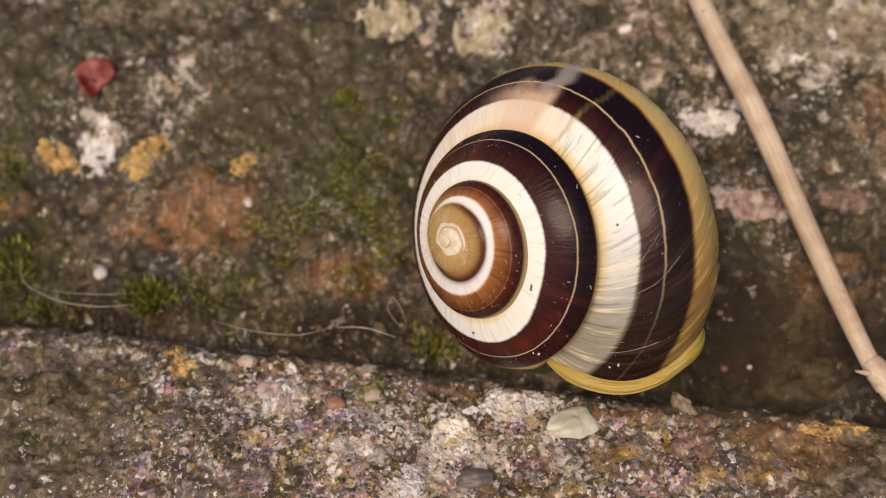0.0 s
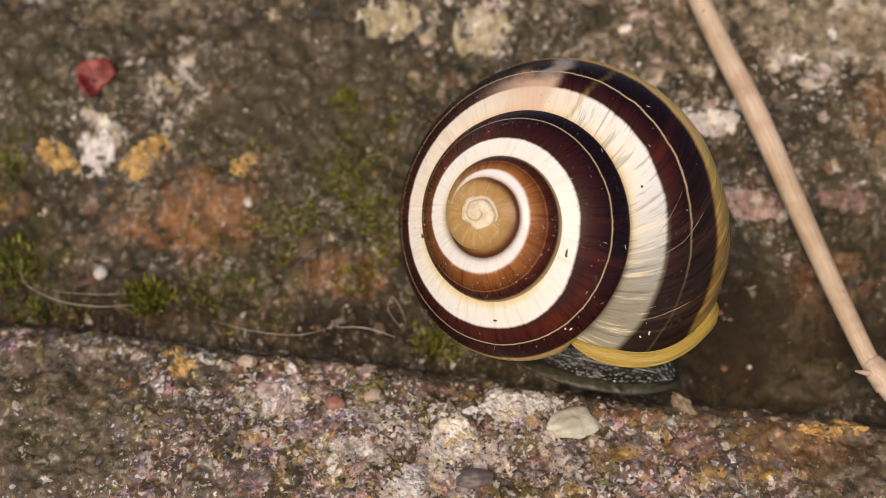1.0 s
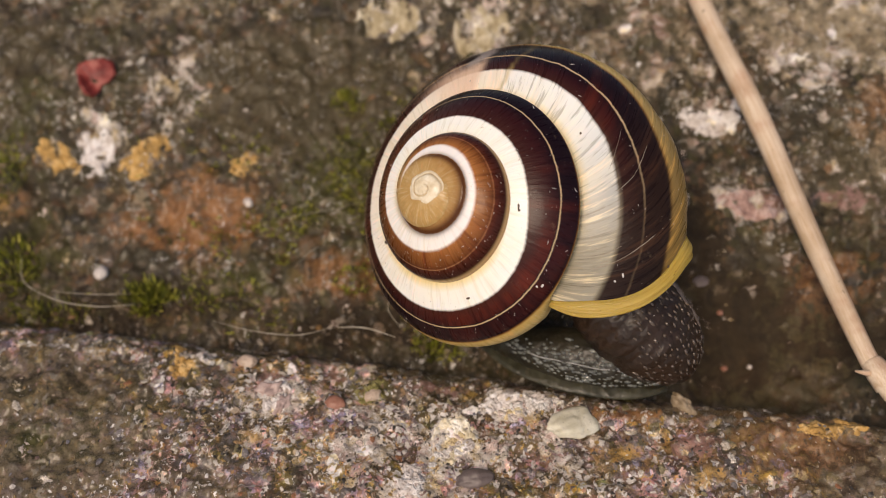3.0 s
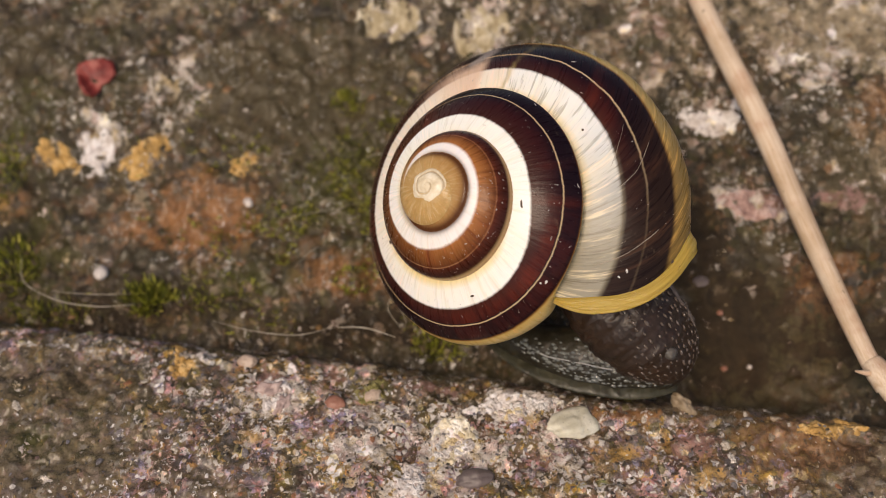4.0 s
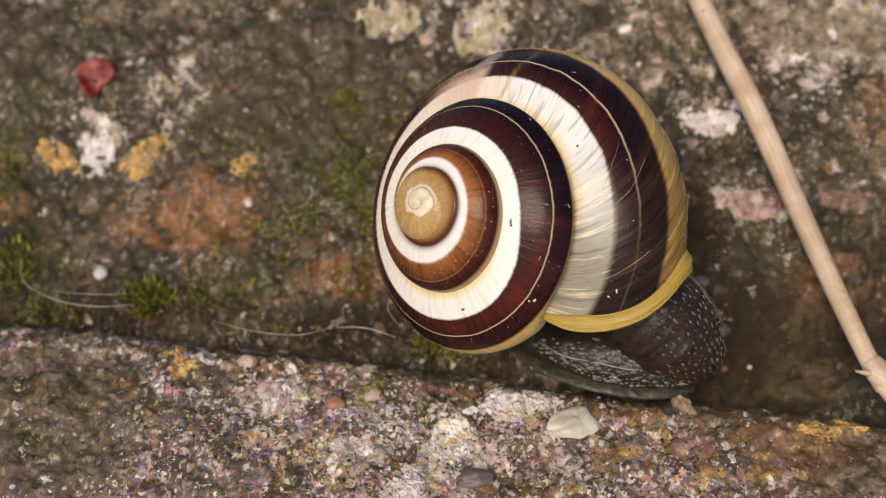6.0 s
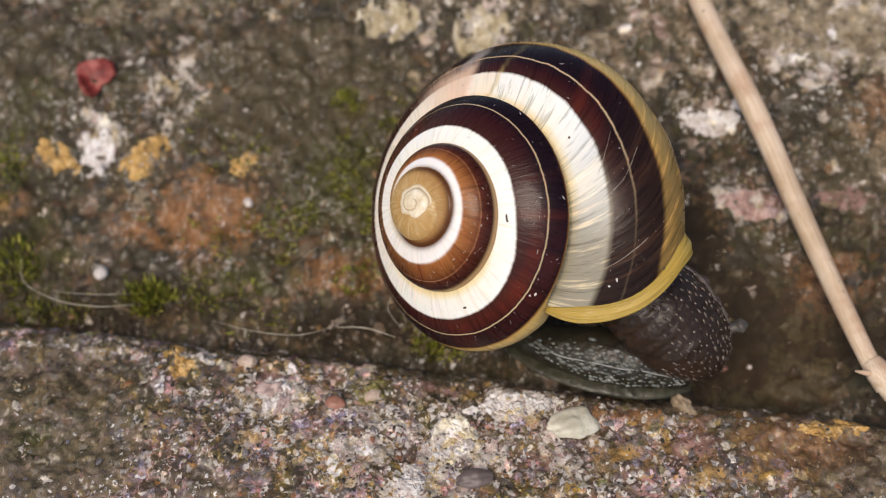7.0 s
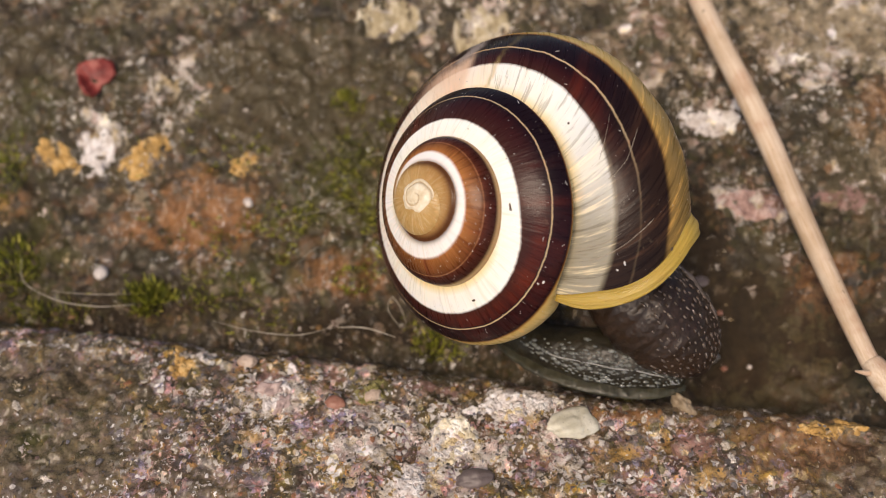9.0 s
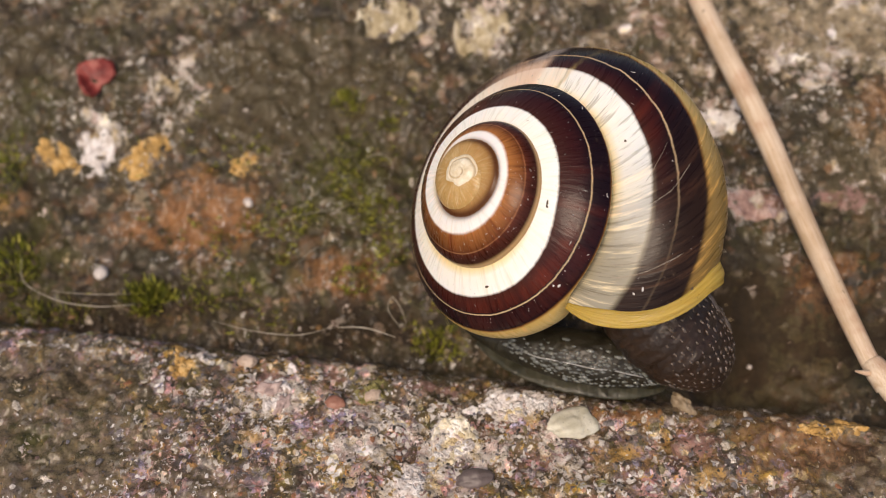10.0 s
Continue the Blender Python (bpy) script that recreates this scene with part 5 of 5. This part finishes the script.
def apex_material():
    g = Mat("shell_apex", 0.4, 0.4)
    col = g.ramp(g.noise(0.4, detail=5), [(0.3, (0.6, 0.48, 0.3)), (0.5, (0.72, 0.62, 0.44)), (0.7, (0.82, 0.75, 0.6))])
    col = g.mix(g.math("MULTIPLY", g.attr("groove"), 0.75), col, (0.26, 0.16, 0.07))
    g.set("Base Color", col)
    g.set("Normal", g.bump(g.noise(0.14), 0.03, 0.6))
    return g.mat


part("apex", apex_mesh(), apex_material(), shell, "pale worn tip of the shell")
part("lip", lip_mesh(), lip_material(), shell, "yellow thickened rim of the shell mouth")

dust = part("dust", dust_mesh(560), pebble_material("dust", (0.3, 0.27, 0.24), (0.6, 0.56, 0.52)), shell, "pale specks of dust and painted glints")
dust["kind"] = "stuff"
dirt = pebble_material("shell_dirt", (0.04, 0.025, 0.015), (0.14, 0.09, 0.05), 0.6)
fleck(2.98, 0.74, 0.2, 0.05, 20, dirt, "dark speck of dirt")
fleck(2.985, 0.735, 0.08, 0.06, 70, dirt, "dark speck of dirt")
fleck(3.38, 0.73, 0.14, 0.1, 40, dirt, "brown stain of dirt")
fleck(3.17, 0.64, 0.12, 0.06, 10, dirt, "brown stain of dirt")
fleck(3.87, 0.66, 0.07, 0.06, 0, dirt, "dark speck of dirt")
# white flecks added where the glossy shell glints
glint_white = pebble_material("shell_glint", (0.5, 0.47, 0.43), (0.85, 0.83, 0.8), 0.3)
fleck(4.02, 0.47, 0.12, 0.05, 30, glint_white, "white fleck painted as a glint")
fleck(4.028, 0.5, 0.07, 0.05, 80, glint_white, "white fleck painted as a glint")
fleck(3.07, 0.33, 0.1, 0.06, 10, glint_white, "white fleck painted as a glint")
fleck(3.075, 0.37, 0.06, 0.05, 60, glint_white, "white fleck painted as a glint")
fleck(4.0, 0.14, 0.1, 0.09, 0, dirt, "dark speck of dirt")


def scratch(ends, r, label):
    """A fine pale line over the shell between places (turn, way round the whorl)."""
    pts = []
    for (s0, p0), (s1, p1) in zip(ends, ends[1:]):
        for k in range(5):
            f = k / 5
            turn, way = s0 + (s1 - s0) * f, p0 + (p1 - p0) * f
            at, up = on_shell(turn + float(mouth(way) * sstep(TURNS - 0.7, TURNS, turn)), way)
            pts.append(tuple(at + up * 0.008))
    part("scratch", tube(pts, [r * 0.3] + [r] * (len(pts) - 2) + [r * 0.3], 5, 2, 0.2), scratch_mat, shell, label)


scratch_mat = pebble_material("scratch", (0.2, 0.16, 0.12), (0.42, 0.36, 0.28), 0.4)
scratch([(3.942, 0.6), (3.928, 0.52), (3.915, 0.42)], 0.011, "fine pale scratch on the dark band")
scratch([(3.968, 0.58), (3.966, 0.46), (3.958, 0.36), (3.955, 0.3)], 0.013, "fine pale scratch on the dark band")
scratch([(4.046, 0.64), (4.042, 0.52), (4.038, 0.42), (4.036, 0.3)], 0.02, "pale ridge of an older rim")
scratch([(4.03, 0.68), (4.03, 0.6), (4.027, 0.5)], 0.014, "pale ridge of an older rim")
foot_v, foot_f = loft(at_base([(1.6, 2.4, -1.0), (3.2, 1.5, -0.6), (4.9, 0.5, -0.1), (7.0, -0.45, 0.3), (9.4, -1.05, 0.45), (11.3, -1.45, 0.3), (12.3, -1.9, -0.05), (12.7, -2.1, -0.2)]),
                      [(0.3, 0.2), (0.9, 0.8), (1.35, 1.3), (1.6, 1.7), (1.65, 1.75), (1.3, 1.35), (0.8, 0.8), (0.25, 0.25)], seed=2, rough=0.06)
foot = part("foot", mesh_from("foot", foot_v * MM, foot_f), flesh, snail, "dark grey wet wrinkled foot")


def foot_net(p):
    """Thick along the outer flank, thinning out under the shell."""
    flank = p[1] + 0.62 - 0.02 * (p[0] - 1.0) ** 2 + 0.14 * (p[0] + 2)
    return (p[2] > 0.4 and -7.0 < p[0] < 2.3) * (1.0 if flank < 0.5 else math.exp(-((flank - 0.5) / 0.8) ** 2))


part("wart_cover", warts_on(foot_v, 28, 520, 0.06, 0.17, foot_net, 0.23), wart_mat, foot, "pale grey raised warts")["kind"] = "stuff"
sk_v, sk_f = loft(at_base([(2.2, 1.3, -1.0), (3.4, 0.4, -0.65), (4.9, -0.55, -0.36), (7.0, -1.5, -0.12), (9.6, -2.05, -0.06), (11.6, -2.15, -0.1), (12.8, -2.4, -0.32)]),
                  [(0.2, 0.1), (0.7, 0.22), (1.05, 0.28), (1.2, 0.32), (1.2, 0.34), (0.95, 0.28), (0.2, 0.1)], seed=5, rough=0.05)
part("foot_fringe", mesh_from("foot_fringe", sk_v * MM, sk_f), skirt_mat, foot, "olive translucent fringe of the foot")
groove_pts = [foot_v.reshape(-1, 28, 3)[k, 3] for k in range(18, 66, 4)]
groove_pts = [(q[0], q[1] - 0.02 + 0.1 * math.sin(2.3 * k), q[2] + 0.03 - 0.06 * math.sin(2.3 * k)) for k, q in enumerate(groove_pts)]
part("slime_edge", tube(groove_pts, [0.02] + [0.045] * (len(groove_pts) - 2) + [0.02], 6, 6, 0.2), slime_mat, foot, "pale wet line along the foot")

neck_v, neck_f = loft([(-2.4, 4.4, 5.0), (-0.9, 3.7, 4.1), (0.4, 3.0, 3.3), (1.6, 2.2, 2.5), (2.6, 1.4, 1.7), (3.3, 0.7, 1.0), (3.7, 0.3, 0.6)],
                      [(2.0, 1.7), (2.7, 2.4), (3.0, 2.7), (2.9, 2.6), (2.4, 2.1), (1.5, 1.4), (0.35, 0.35)], seed=8, rough=0.08)
neck = part("head", mesh_from("head", neck_v * MM, neck_f), flesh_head, snail, "brown wrinkled neck and head")
part("wart_cover", warts_on(neck_v, 28, 420, 0.08, 0.155, lambda p: (p[2] > 0.9 and p[1] < 4.4) * sstep(-0.8, 0.8, p[0] - 0.5 + 0.45 * (p[1] - 1)), 0.33), head_wart, neck, "pale raised warts")["kind"] = "stuff"
ridge_pts = [tuple(neck_v.reshape(-1, 28, 3)[k, 10]) for k in range(14, 44, 5)]
part("neck_ridge", tube(ridge_pts, [0.06, 0.14, 0.17, 0.16, 0.12, 0.05], 10, 8, 0.12), head_wart, neck, "pale ridge along the neck")
tent_v, tent_f = loft([(-0.5, 0.05, -0.1), (0, 0, 0), (0.7, -0.1, 0.15), (1.4, -0.2, 0.3), (1.75, -0.25, 0.36), (2.1, -0.3, 0.4)], [(0.5, 0.5), (0.46, 0.46), (0.38, 0.38), (0.33, 0.33), (0.42, 0.42), (0.1, 0.1)], 14, 6, 3, 0.05)
tent = part("tentacle", mesh_from("tentacle", tent_v * MM, tent_f), tent_mat, snail, "short grey eye tentacle")


def motions():
    """The shell rocks and lifts off the stone while foot and head creep out under it."""
    shell_rows = [
        (0, (0.38, -0.11, 10.21, 60.2, 4.5, -56.7)), (0.5, (1.54, -0.25, 11.58, 48.6, 4.3, -51.5)), (1, (1.83, 0.31, 11.77, 45.7, 0.3, -45.0)),
        (1.5, (0.65, 0.95, 12.57, 43.1, -4.9, -42.7)), (2, (-0.01, 1.61, 12.83, 41.6, -8.3, -44.3)), (2.5, (-0.90, 1.49, 12.29, 42.7, -13.0, -38.1)),
        (4, (-0.71, 1.74, 12.20, 43.1, -16.3, -37.7)), (4.5, (-0.75, 1.46, 11.93, 44.9, -13.5, -39.2)), (5, (-0.40, 0.75, 11.93, 46.7, -9.5, -38.6)),
        (5.5, (-0.79, 1.21, 11.77, 47.4, -13.2, -42.1)), (7, (-1.40, 1.19, 11.59, 50.5, -17.3, -41.3)), (7.5, (-1.49, 0.84, 11.65, 53.1, -20.0, -42.2)),
        (8, (-1.54, 1.03, 11.83, 52.8, -21.4, -42.9)), (8.5, (-1.62, 1.61, 11.97, 50.7, -21.6, -42.2)), (9, (-1.26, 1.27, 11.92, 51.4, -20.1, -39.8)),
        (9.5, (-0.39, 1.97, 12.23, 47.3, -15.3, -44.6)), (10, (0.95, 2.57, 12.42, 42.9, -15.6, -50.2))]
    walk(shell, [(t, mm(p[0] - BASE[0], p[1] - BASE[1], p[2] - BASE[2], *p[3:])) for t, p in shell_rows])
    walk(foot, [(0, mm(-1.5, 2.6, 0.2)), (0.5, mm(-0.4, 1.6, 0)), (1, mm(0.7, 0.3, 0)), (1.5, mm(0, 0, 0)), (2, mm(0.3, 0, 0)), (2.5, mm(0, 0, 0)), (4, mm(0.6, 0, 0)), (4.5, mm(1.0, 0, 0)), (5, mm(1.3, 0, 0)), (5.5, mm(1.7, 0, 0)),
                (7, mm(1.4, 0, 0)), (7.5, mm(1.4, 0, 0)), (8, mm(1.0, 0, 0)), (8.5, mm(1.0, 0, 0)), (9, mm(1.1, 0, 0)), (9.5, mm(0.3, 0, 0)), (10, mm(-0.1, 0, 0))])
    walk(neck, [(0, mm(-2.2, 4.0, 0)), (0.5, mm(-2.2, 3.4, 0)), (1, mm(-2.0, 2.2, -0.2)), (1.5, mm(-1.5, 0.8, -0.2)), (2, mm(-0.7, 0.2, -0.2)), (2.5, mm(0, 0, 0)), (4, mm(-0.3, 0.1, -0.2)), (4.5, mm(-0.1, -0.1, 0)),
                (5, mm(0.3, -0.1, 0)), (5.5, mm(0.9, 0, 0)), (7, mm(1.5, 0.1, 0.2)), (7.5, mm(1.8, -0.2, 0.1)), (8, mm(0.4, 0, 0.1)), (8.5, mm(0.5, 0.5, 0.2)), (9, mm(0.9, 0.3, 0.2)), (9.5, mm(0.6, 0.1, 0)), (10, mm(1.6, -0.5, 0))])
    walk(tent, [(0, mm(0, 3.5, 1.5)), (1, mm(0.5, 2.5, 1)), (2.5, mm(1.2, 2.2, 1.5, 0, 0, -40)), (4, mm(1.9, 1.9, 2.9, 0, 0, -70)), (4.5, mm(1.4, 2.1, 1.6, 0, 10, -40)), (5, mm(4.2, 1.1, 2.3, 0, 18, -20)), (5.5, mm(3.7, 2.0, 2.9, 0, 5, -10)),
                (7, mm(4.9, 2.2, 2.4, 0, -10, 10)), (7.5, mm(6.5, 3.2, 2.2, 0, -25, 12)), (8, mm(4.0, 2.6, 1.8, 0, -20, 10)), (8.5, mm(3.0, 1.2, 1.0)), (9, mm(3.4, 1.4, 1.2)), (9.5, mm(2.8, 1, 1)), (10, mm(3.4, 1, 1))])


motions()
